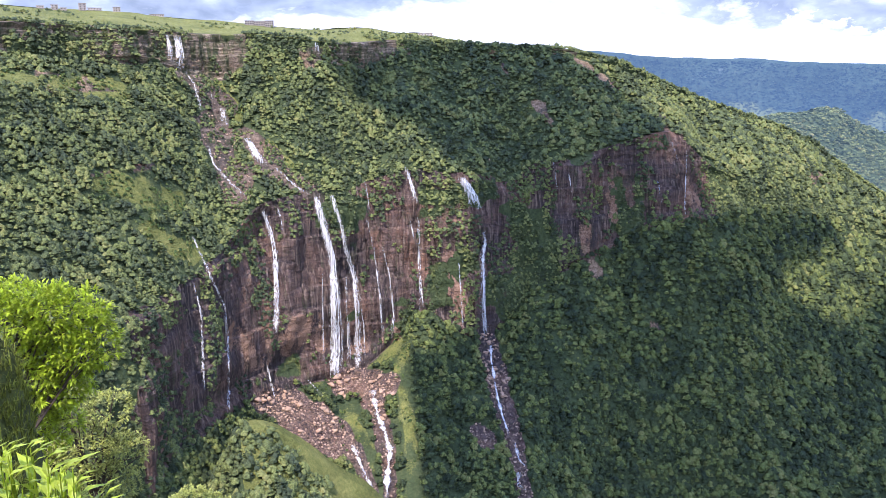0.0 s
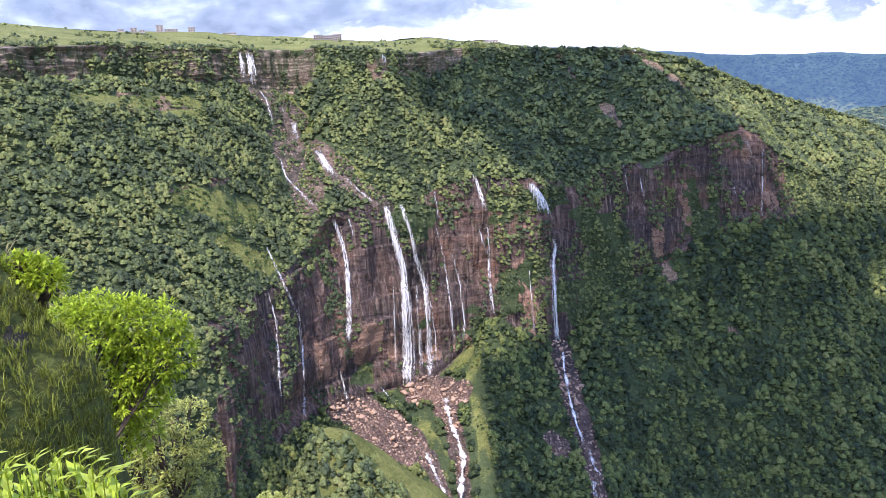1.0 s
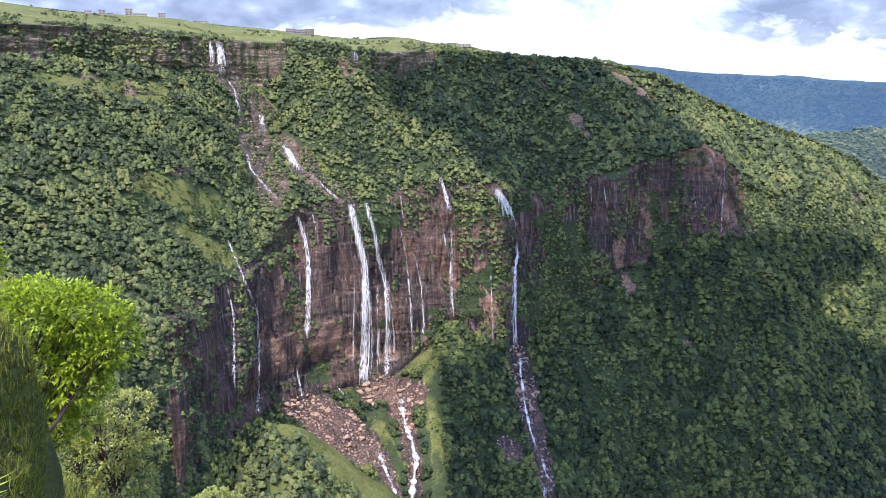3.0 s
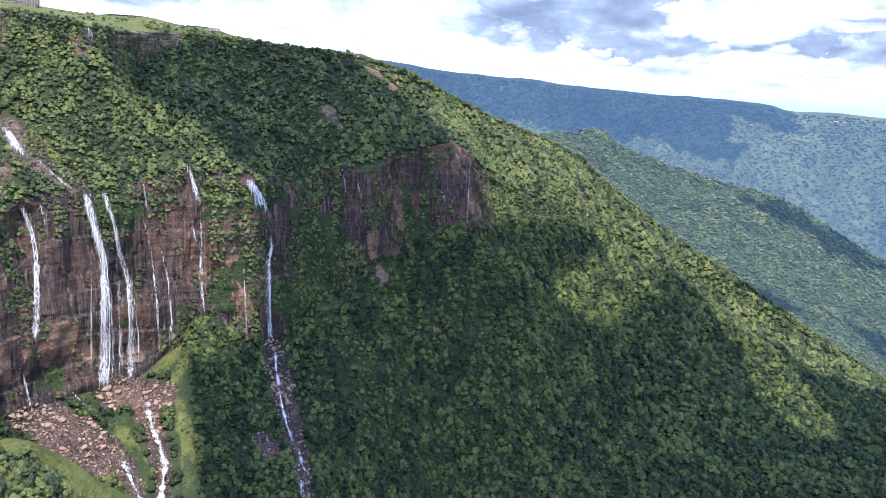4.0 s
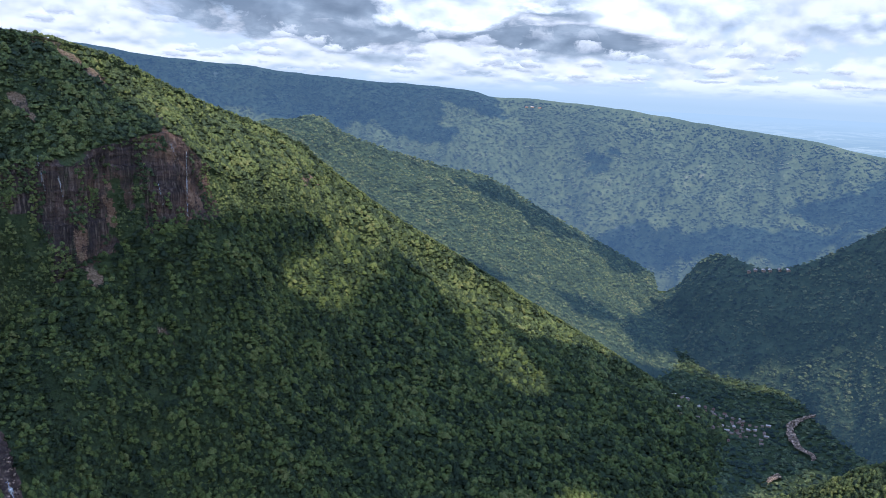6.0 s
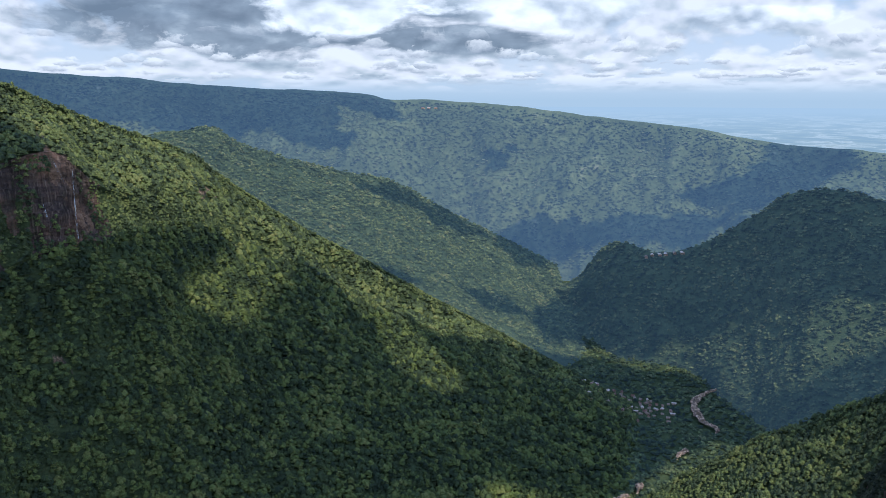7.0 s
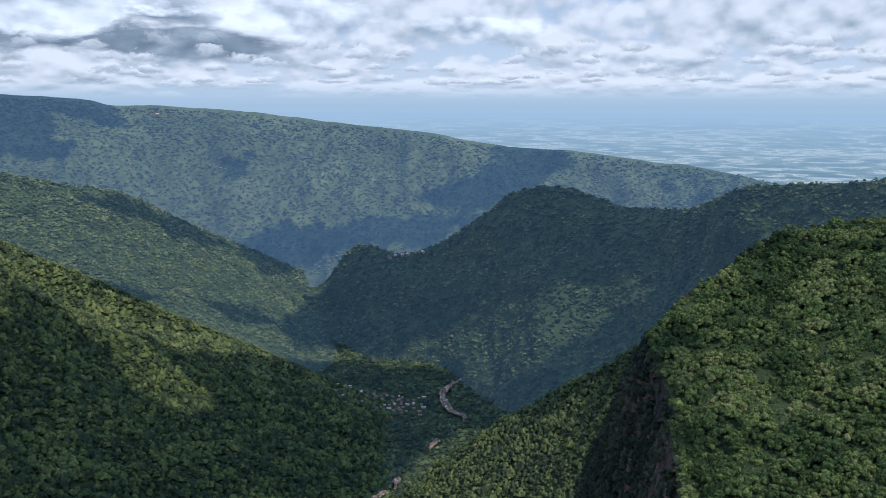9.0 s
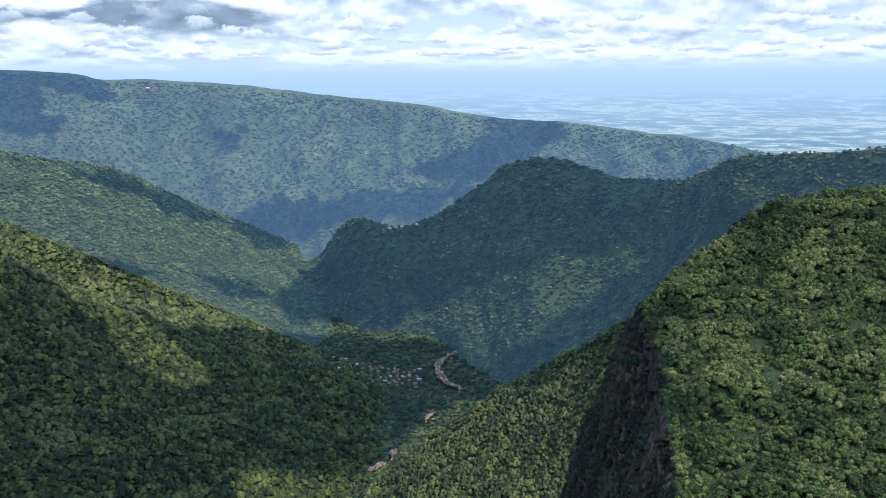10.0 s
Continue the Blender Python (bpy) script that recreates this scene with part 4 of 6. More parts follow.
def cloud_deck(outlines, height, cell, near_edge, far_edge, fray):
    """Flat-based heaped clouds, standing where the sun's rays to the shaded land pass the cloud base."""
    back = TO_SUN * (height / TO_SUN.z)
    xs = np.arange(-1200, 4300, cell) + back.x
    ys = np.arange(-300, 4700, cell) + back.y
    spots = np.full((len(xs), len(ys), 3), 1e6)
    for i, x in enumerate(xs):
        for j, y in enumerate(ys):
            foot = LAND.ray_cast(Vector((x, y, height)), -TO_SUN)[0]
            if foot is not None:
                spots[i, j] = foot
    d = np.linalg.norm(spots, axis=-1)
    ragged = np.stack([fractal(spots / 70, 3, 301), fractal(spots / 70, 3, 302)], -1) * fray
    b = np.degrees(np.arctan2(spots[..., 0], spots[..., 1])) + ragged[..., 0]
    e = np.degrees(np.arcsin(spots[..., 2] / d)) + ragged[..., 1] * 0.7
    full = inside([list(ring) for ring in outlines], b, e) & (d > near_edge) & (d < far_edge)
    thick = full.astype(float)
    for _ in range(6):
        pad = np.pad(thick, 1, mode="edge")
        thick = (pad[:-2, 1:-1] + pad[2:, 1:-1] + pad[1:-1, :-2] + pad[1:-1, 2:] + thick) / 5
    bm = bmesh.new()
    base, top = {}, {}

    def corner(store, i, j, z):
        if (i, j) not in store:
            store[i, j] = bm.verts.new(Vector((xs[i] - cell / 2, ys[j] - cell / 2, height)) + TO_SUN * z)
        return store[i, j]

    for i, j in zip(*np.nonzero(full)):
        ring = ((i, j), (i + 1, j), (i + 1, j + 1), (i, j + 1))
        if i + 1 >= len(xs) or j + 1 >= len(ys):
            continue
        bm.faces.new([corner(base, p, q, 0.0) for p, q in reversed(ring)])
        bm.faces.new([corner(top, p, q, 8 + 160 * float(thick[p, q]) * (0.6 + 0.8 * math.sin(p * 1.3) ** 2 * math.sin(q * 1.1) ** 2)) for p, q in ring])
    me = bpy.data.meshes.new("cloud")
    bm.to_mesh(me)
    bm.free()
    me.materials.append(M_CLOUD)
    me.polygons.foreach_set("use_smooth", np.full(len(me.polygons), True))
    return tagged(new("backdrop_cloud", me), kind="structure")


cloud_deck(SHADOW_SLOPE, 1500, 16, 230, 2700, 0.9)
cloud_deck(SHADOW_VALLEY, 1580, 24, 380, 3000, 0.8)
cloud_deck(SHADOW_FAR, 1660, 40, 2600, 6000, 0.7)


# ---- forest ----
def crown_model(rng, leaves, leaf_size, squash=0.85, fine=1):
    """A rounded clump of foliage, one unit in radius, with loose tufts over it: points, triangles, and which of them are smooth."""
    bm = bmesh.new()
    bmesh.ops.create_icosphere(bm, subdivisions=fine, radius=0.95)
    for v in bm.verts:
        v.co *= rng.uniform(0.6, 1.2)
        v.co.z *= squash
    bm.verts.index_update()
    verts = [np.array(v.co) for v in bm.verts]
    faces = [[v.index for v in f.verts] for f in bm.faces if f.calc_center_median().z > -0.3]
    bm.free()
    smooth = [rng.random() < 0.4] * len(faces)
    for _ in range(leaves):
        w = np.array([rng.gauss(0, 1) for _ in range(3)])
        w[2] = abs(w[2]) * 0.9 - 0.1
        w /= np.linalg.norm(w)
        at = w * (1, 1, squash) * rng.uniform(0.82, 1.1)
        out = w + np.array([rng.gauss(0, 0.5) for _ in range(3)])
        out /= np.linalg.norm(out)
        a = np.cross(out, [rng.gauss(0, 1) for _ in range(3)])
        a /= np.linalg.norm(a)
        b = np.cross(out, a)
        h = leaf_size * rng.uniform(0.6, 1.4)
        i = len(verts)
        verts += [at + a * h, at + b * h * 0.7, at - a * h, at - b * h * 0.7]
        faces += [[i, i + 1, i + 2], [i, i + 2, i + 3]]
        smooth += [False, False]
    return np.array(verts), np.array(faces), np.array(smooth)


def scatter(g, spacing, rng, keep=None):
    """Random places on a grid sheet, by its area."""
    a = np.linalg.norm(np.cross(g[1:, :-1] - g[:-1, :-1], g[:-1, 1:] - g[:-1, :-1]), axis=-1)
    count = rng.poisson(a / spacing ** 2)
    r, c = np.nonzero(count)
    times = count[r, c]
    r, c = np.repeat(r, times), np.repeat(c, times)
    u, v = rng.random(len(r))[:, None], rng.random(len(r))[:, None]
    p = g[r, c] * (1 - u) * (1 - v) + g[r + 1, c] * u * (1 - v) + g[r, c + 1] * (1 - u) * v + g[r + 1, c + 1] * u * v
    if keep is not None:
        p = p[keep(p)]
    return p


def tree_field(p, size, seed):
    """The tree of a canopy at places p: the distance from its stem in crown radii, its height and its own tone."""
    q = p[:, :2] / size
    cell = np.floor(q).astype(np.int64)
    near_d, tall, tone = np.full(len(p), 9.0), np.zeros(len(p)), np.zeros(len(p))
    for dx in (-1, 0, 1):
        for dy in (-1, 0, 1):
            cx, cy = cell[:, 0] + dx, cell[:, 1] + dy
            zero = cx * 0
            jx, jy, r = [hashed(cx, cy, zero + k, seed) for k in (1, 2, 3)]
            d = np.hypot(q[:, 0] - cx - 0.1 - 0.8 * jx, q[:, 1] - cy - 0.1 - 0.8 * jy) / (0.42 + 0.4 * r)
            won = d < near_d
            near_d = np.where(won, d, near_d)
            tall = np.where(won, 0.45 + r, tall)
            tone = np.where(won, hashed(cx, cy, zero + 4, seed), tone)
    return near_d, tall, tone


def forest(name, label, places, size, models, mat, rng, heave=0.0, tree=9.0, thin=0.0, close=0.3, low=1.0):
    """One object of many clumps of leaves, heaped into trees: heave is how high a crown stands over its edge, tree how wide it is.
    close: how much of the gaps between the crowns is grown over. low: how flat the clumps are. thin: the distance beyond which the clumps become fewer and larger."""
    if thin:
        far_off = np.maximum(1.0, np.linalg.norm(places, axis=1) / thin)
        places = places[rng.random(len(places)) < far_off ** -2]
    field = tree_field(places, tree, 23) if heave else None
    if heave:
        kept = (field[0] < 1.1) | (rng.random(len(places)) < close)
        places, field = places[kept], [k[kept] for k in field]
    vs, fs, sm, tones, base = [], [], [], [], 0
    pick = rng.integers(0, len(models), len(places))
    for k, (mv, mf, ms) in enumerate(models):
        p = places[pick == k]
        if not len(p):
            continue
        s = size * (0.6 + 0.65 * rng.random(len(p))) * (0.85 + 0.4 * value_noise(p / 60, 5))
        up = np.zeros(len(p))
        tone = rng.random(len(p))
        if thin:
            s = s * np.maximum(1.0, np.linalg.norm(p, axis=1) / thin)
        if heave:
            d, tall, own = [f[pick == k] for f in field]
            up = heave * (np.sqrt(np.clip(1 - d * d, 0, 1)) * tall - 0.35)
            tone = 0.85 * own + 0.15 * tone
        a = rng.random(len(p)) * 6.283
        ca, sa = np.cos(a)[:, None], np.sin(a)[:, None]
        x = (mv[:, 0] * ca - mv[:, 1] * sa) * s[:, None] + p[:, 0, None]
        y = (mv[:, 0] * sa + mv[:, 1] * ca) * s[:, None] + p[:, 1, None]
        z = mv[:, 2] * (low * s * (0.8 + 0.5 * rng.random(len(p))))[:, None] + (p[:, 2] + s * 0.25 + up)[:, None]
        vs.append(np.stack([x, y, z], -1).reshape(-1, 3))
        fs.append((mf[None] + (base + np.arange(len(p)) * len(mv))[:, None, None]).reshape(-1, 3))
        sm.append(np.tile(ms, len(p)))
        tones.append(np.repeat(tone, len(mv)))
        base += len(p) * len(mv)
    me = bpy.data.meshes.new(name)
    fill(me, np.vstack(vs), np.vstack(fs))
    me.polygons.foreach_set("use_smooth", np.concatenate(sm))
    me.attributes.new("tone", "FLOAT", "POINT").data.foreach_set("value", np.concatenate(tones).astype(np.float32))
    me.materials.append(mat)
    return tagged(new(name, me), label=label, category="forest", kind="stuff")


dice = np.random.default_rng(7)
small_rng = random.Random(11)


def low_crown(rng, sprays=2, sides=5):
    """A clump of foliage: a lopsided dome of two rings and a tip, with loose leaf sprays."""
    verts, faces = [np.array((0, 0, rng.uniform(0.75, 1.1)))], []
    for z, r in ((0.5, 0.75), (-0.15, 1.0)):
        turn = rng.uniform(0, 6.28)
        for a in range(sides):
            f, w = rng.uniform(0.65, 1.2), turn + a * 6.2832 / sides
            verts.append(np.array((r * f * math.cos(w), r * f * math.sin(w), z * rng.uniform(0.7, 1.2))))
    for a in range(sides):
        b = (a + 1) % sides
        faces += [[0, 1 + a, 1 + b], [1 + a, 1 + sides + a, 1 + sides + b], [1 + a, 1 + sides + b, 1 + b]]
    smooth = [rng.random() < 0.55] * len(faces)
    for _ in range(sprays):
        w = np.array([rng.gauss(0, 1), rng.gauss(0, 1), abs(rng.gauss(0, 0.8))])
        at = w / np.linalg.norm(w) * rng.uniform(0.75, 1.15)
        a, b = [np.array([rng.gauss(0, 0.24) for _ in range(3)]) for _ in range(2)]
        i = len(verts)
        verts += [at + a, at + b, at - a - b]
        faces += [[i, i + 1, i + 2]]
        smooth += [False]
    return np.array(verts), np.array(faces), np.array(smooth)


CROWNS = [low_crown(small_rng) for _ in range(14)]
NEAR_CROWNS = [crown_model(small_rng, 18, 0.26, 0.9, 1) for _ in range(8)]
BIG_CROWNS = [crown_model(small_rng, 160, 0.16, 0.9, 2)]
FAR_CROWNS = [low_crown(small_rng, 0, 4) for _ in range(10)]


# ---- the courses of falls and brooks: (width, bearings and height angles of the lip, bends and foot) ----
FALLS = [
    (5, [(-18.02, 3.7), (-17.98, 3.07), (-17.93, 1.98)]), (9, [(-17.46, 3.65), (-17.37, 2.70), (-17.29, 1.54)]),
    (2.5, [(-17.22, 1.43), (-16.58, 0.50), (-16.32, -1.26)]), (2, [(-15.63, -0.01), (-15.39, -0.72)]), (6, [(-14.94, -1.11), (-14.80, -2.25)]),
    (3, [(-16.05, -3.58), (-15.78, -4.82), (-14.96, -5.90), (-13.90, -7.11)]), (9, [(-13.44, -3.18), (-12.84, -4.36), (-12.30, -5.04)]),
    (3.5, [(-11.73, -5.15), (-11.11, -5.80), (-10.08, -6.83), (-9.32, -7.29)]),
    (9.5, [(-8.92, -7.27), (-8.49, -9.68), (-8.11, -11.69), (-8.00, -14.29), (-8.16, -17.46), (-8.38, -20.12)]),
    (5.5, [(-7.85, -7.31), (-7.28, -9.53), (-7.00, -11.34), (-6.47, -13.17), (-6.41, -16.37), (-6.53, -19.73)]),
    (3, [(-7.12, -13.14), (-7.11, -16.33), (-7.17, -19.30)]),
    (5, [(-12.73, -8.00), (-12.29, -9.68), (-12.08, -11.27), (-12.07, -13.64), (-12.36, -16.77)]), (2.5, [(-11.71, -7.93), (-11.32, -9.81)]),
    (2.5, [(-17.57, -9.64), (-16.80, -11.71), (-16.34, -13.11), (-15.83, -14.51), (-15.74, -16.85), (-16.10, -21.78)]),
    (2.2, [(-8.35, -11.9), (-7.62, -13.9), (-7.58, -17.2), (-7.75, -19.9)]), (1.6, [(-6.2, -14.2), (-5.95, -16.9), (-6.05, -19.4)]), (2, [(-17.76, -12.79), (-17.39, -14.75), (-17.65, -20.08)]), (2, [(-5.48, -9.00), (-5.00, -11.23), (-4.72, -14.45), (-4.58, -17.45)]),
    (2.2, [(-4.45, -10.85), (-3.93, -13.28), (-3.74, -16.09), (-4.02, -17.99)]), (2, [(-5.49, -6.32), (-5.18, -8.61)]),
    (4.5, [(-2.53, -5.49), (-2.13, -6.90), (-1.88, -8.11)]), (3.5, [(-1.74, -9.12), (-1.71, -10.93), (-1.78, -13.35), (-1.60, -15.64)]),
    (2, [(-2.36, -9.30), (-1.97, -11.13)]), (13, [(1.36, -6.30), (2.11, -7.59), (2.42, -8.56)]),
    (5, [(3.02, -10.06), (3.08, -11.10), (2.83, -11.91), (2.92, -14.64), (3.01, -17.64)])]
THIN_FALLS = [
    (1.2, [(1.14, -12.20), (1.38, -17.11)]), (1.6, [(7.89, -4.88), (8.34, -7.73)]), (1.6, [(8.96, -5.87), (9.30, -7.65)]), (1.6, [(15.12, -6.57), (15.40, -8.19)]),
    (1.6, [(16.98, -4.34), (17.01, -9.13)]), (2, [(15.93, -3.88), (16.42, -5.29)]), (7, [(-8.48, 3.2), (-8.37, 2.53)]), (2, [(-13.21, -18.64), (-12.68, -21.47)]),
    (1.5, [(-8.78, -12.26), (-9.07, -18.98)]), (2, [(-10.25, -20.14), (-9.21, -21.38)])]
BROOKS = [
    (2.5, [(3.38, -18.04), (3.45, -19.42), (3.81, -21.39), (4.26, -23.32), (4.73, -24.66)]), (3, [(5.11, -25.03), (5.54, -26.16), (6.01, -26.56)]),
    (4.5, [(5.58, -26.91), (5.40, -27.65), (5.92, -28.12)]),
    (4.5, [(-5.50, -21.15), (-5.23, -22.91), (-4.73, -24.09), (-4.36, -25.44), (-4.65, -27.31), (-4.80, -28.56)]), (3.5, [(-7.20, -24.82), (-6.55, -26.26), (-5.89, -27.83)])]


def smooth_path(b_e, step=0.22):
    """Places on the rock along a fall's line, evened out so that the water leaps over hollows."""
    pts = np.array(b_e, float)
    seg = np.hypot(*np.diff(pts, axis=0).T)
    run = np.concatenate([[0], np.cumsum(seg)])
    u = np.linspace(0, run[-1], max(4, int(run[-1] / step)))
    be = np.stack([np.interp(u, run, pts[:, 0]), np.interp(u, run, pts[:, 1])], -1)
    hits = [onto(b, e, FALLS_LAND) for b, e in be]
    d = np.array([math.hypot(h.x, h.y) for h in hits])
    k = 2
    low = np.array([d[max(0, i - k):i + k + 1].min() for i in range(len(d))])
    pad = np.pad(low, 2, mode="edge")
    even = np.convolve(pad, np.ones(5) / 5, "valid") - 2.0
    return [Vector(spot(b, r, r * math.tan(radians(e)))) for (b, e), r in zip(be, even)]


WATERCOURSES = [(w, smooth_path(b_e)) for w, b_e in FALLS + THIN_FALLS + BROOKS]
WATER_SIGHTS = np.array([(math.degrees(math.atan2(p.x, p.y)), math.degrees(math.asin(p.z / p.length)), 0.16 + 0.022 * w) for w, path in WATERCOURSES for p in path])


def off_water(p):
    """Whether places lie clear of the falls and brooks."""
    b, e = sight(p)
    free = np.ones(len(p), bool)
    for wb, we, r in WATER_SIGHTS:
        free &= (b - wb) ** 2 + (e + 0.12 - we) ** 2 > r * r
    return free


def closed_canopy(p):
    return (np.maximum.reduce([within(p, CASCADES), within(p, DEBRIS), within(p, SCARS, 1.8) * (fractal(p / 11, 3, 64) > -0.1), within(p, MEADOWS)]) < 0.4) & off_water(p)


def on_cliff(table, base, seed):
    def keep(p):
        return closed_canopy(p) & (fractal(p * (1 / 30, 1 / 30, 1 / 75), 4, 77) > bare_share(p, table) * 0.85 - base + 0.25 * fractal(p / 12, 2, seed))
    return keep


def in_reach(p):
    """The part of the mountain that faces the lookout."""
    b, e = sight(p)
    return closed_canopy(p) & (b > -37) & (e > -30) & (b < 60)


forest("forest_upper_slope", "dense green broadleaf forest covering the upper mountain slope", scatter(mountain[marks[2]:marks[3] + 1], 3.1, dice, in_reach), 2.6, CROWNS, M_LEAF, dice, 5.0, 10.0, 850)
forest("forest_lower_slope", "dense dark green forest on the lower mountain slope, partly darkened for shade", scatter(mountain[marks[4]:marks[6] - 3], 3.3, dice, in_reach), 2.8, CROWNS, M_LEAF_LOWER, dice, 5.5, 10.5, 750)
forest("shrubs_lower_cliff", "green shrubs clinging to ledges of the lower cliff", scatter(mountain[marks[3]:marks[4] + 1], 3.8, dice, lambda p: on_cliff(CLIFF_BARE, 0.5, 5)(p) & in_reach(p)), 2.4, CROWNS, M_LEAF, dice, 2.0)
forest("shrubs_cliff_edge", "bushes hanging over the top and foot of the lower cliff", np.vstack([
    scatter(mountain[marks[3]:marks[3] + 18], 4.2, dice, lambda p: (fractal(p * (1 / 20, 1 / 20, 1 / 40), 3, 31) > -0.02) & in_reach(p)),
    scatter(mountain[marks[4] - 12:marks[4] + 1], 4.2, dice, lambda p: (fractal(p * (1 / 20, 1 / 20, 1 / 30), 3, 32) > 0.1) & in_reach(p))]), 2.4, CROWNS, M_LEAF, dice, 3.0)
forest("shrubs_upper_cliff", "green shrubs along the upper cliff and rim", scatter(mountain[marks[1] - 1:marks[2] + 1], 3.4, dice, lambda p: on_cliff(RIM_BARE, 0.5, 6)(p) & in_reach(p)), 2.2, CROWNS, M_LEAF, dice, 2.0)
forest("forest_plateau_edge", "trees along the wooded part of the plateau edge", scatter(mountain[marks[1] - 3:marks[1]], 6.0, dice, lambda p: (sight(p)[0] < 26) & (sight(p)[0] > -4 + 5 * fractal(p / 60, 2, 4))), 2.8, CROWNS, M_LEAF, dice, 2.0)
forest("shrubs_plateau", "scattered bushes on the grassy plateau", scatter(mountain[marks[0]:marks[1]], 13.0, dice, lambda p: (sight(p)[0] < 0) & (sight(p)[0] > -36) & (fractal(p / 45, 3, 19) > 0.05)), 1.9, CROWNS, M_LEAF, dice)
forest("shrubs_cascades", "low shrubs between the cascades", scatter(mountain[marks[2]:marks[3] + 1], 3.0, dice, lambda p: (within(p, CASCADES) > 0.3) & (fractal(p / 18, 3, 61) > -0.2) & off_water(p)), 1.9, CROWNS, M_LEAF, dice)
forest("shrubs_meadows", "low yellow-green bushes on the open grassy slopes", scatter(mountain[marks[2]:marks[5]], 4.2, dice, lambda p: (within(p, MEADOWS) > 0.3) & (fractal(p / 16, 3, 62) > (-0.12 + 0.3 * (sight(p)[1] < -12)))), 1.6, CROWNS, M_LEAF_NEAR, dice)
forest("forest_knoll_foot", "leafy trees below the grassy knoll", scatter(knoll[km[1]:], 4.0, dice, lambda p: fractal(p / 30, 2, 8) * 14 + (p[:, 2] * 0.0) + (np.linalg.norm(p[:, :2], axis=1) < 640 + 14 * fractal(p / 22, 2, 9)) * 40 + (sight(p)[0] < -14.9) * 30 > 22), 3.2, CROWNS, M_LEAF, dice, 6.0)
forest("forest_near_hill", "sunlit broadleaf forest on the near hill", scatter(near[:near_marks[1] + 1], 1.65, dice, lambda p: sight(p)[0] < 92), 1.5, NEAR_CROWNS, M_LEAF_NEAR, dice, 4.5, 9.0, close=0.85)
forest("shrubs_near_cliff", "shrubs on the shaded cliff of the near hill", scatter(near[near_marks[1]:near_marks[2] + 1], 2.9, dice, lambda p: fractal(p * (1 / 14, 1 / 14, 1 / 50), 3, 34) > -0.35), 2.0, CROWNS, M_LEAF_SHADE, dice, 2.0, 7.0, close=0.8)
forest("forest_shoulder", "green forest on the shoulder below the near hill", scatter(lower[6:48], 3.2, dice, lambda p: (sight(p)[0] < 78) & (sight(p)[1] > -31)), 2.6, CROWNS, M_LEAF, dice, 5.5, 10.0)
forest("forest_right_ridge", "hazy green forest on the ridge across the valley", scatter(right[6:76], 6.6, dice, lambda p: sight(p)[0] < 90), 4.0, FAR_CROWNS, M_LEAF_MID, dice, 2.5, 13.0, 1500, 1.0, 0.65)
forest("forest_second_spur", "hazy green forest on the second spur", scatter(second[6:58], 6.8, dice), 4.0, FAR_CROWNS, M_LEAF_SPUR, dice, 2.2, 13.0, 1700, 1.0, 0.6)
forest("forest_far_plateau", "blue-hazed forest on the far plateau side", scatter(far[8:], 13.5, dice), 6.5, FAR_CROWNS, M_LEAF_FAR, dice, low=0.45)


# ---- water ----
def ribbon(bm, path, side, widths, lift, core, broken=0.0):
    """A strip along a path; side is the unit vector across it. It is full in the middle and thins out at the edges and, where broken, here and there."""
    layer = bm.verts.layers.float["body"]
    last = None
    for i, (p, w) in enumerate(zip(path, widths)):
        ends = min(1.0, 0.45 + 0.4 * i, 0.35 + 0.2 * (len(path) - 1 - i))
        ends *= 1.0 - broken * (0.5 + 0.5 * math.sin(1.1 * i + 2.0 * math.sin(0.43 * i + w)))
        made = []
        for k in (-0.5, -0.36, -0.2, 0.0, 0.2, 0.36, 0.5):
            v = bm.verts.new(p + side * w * k + lift * (1 - abs(k) * 2) * w * 0.25)
            v[layer] = core * (1 - 4 * k * k) * ends
            made.append(v)
        if last:
            for j in range(6):
                bm.faces.new((last[j], last[j + 1], made[j + 1], made[j]))
        last = made


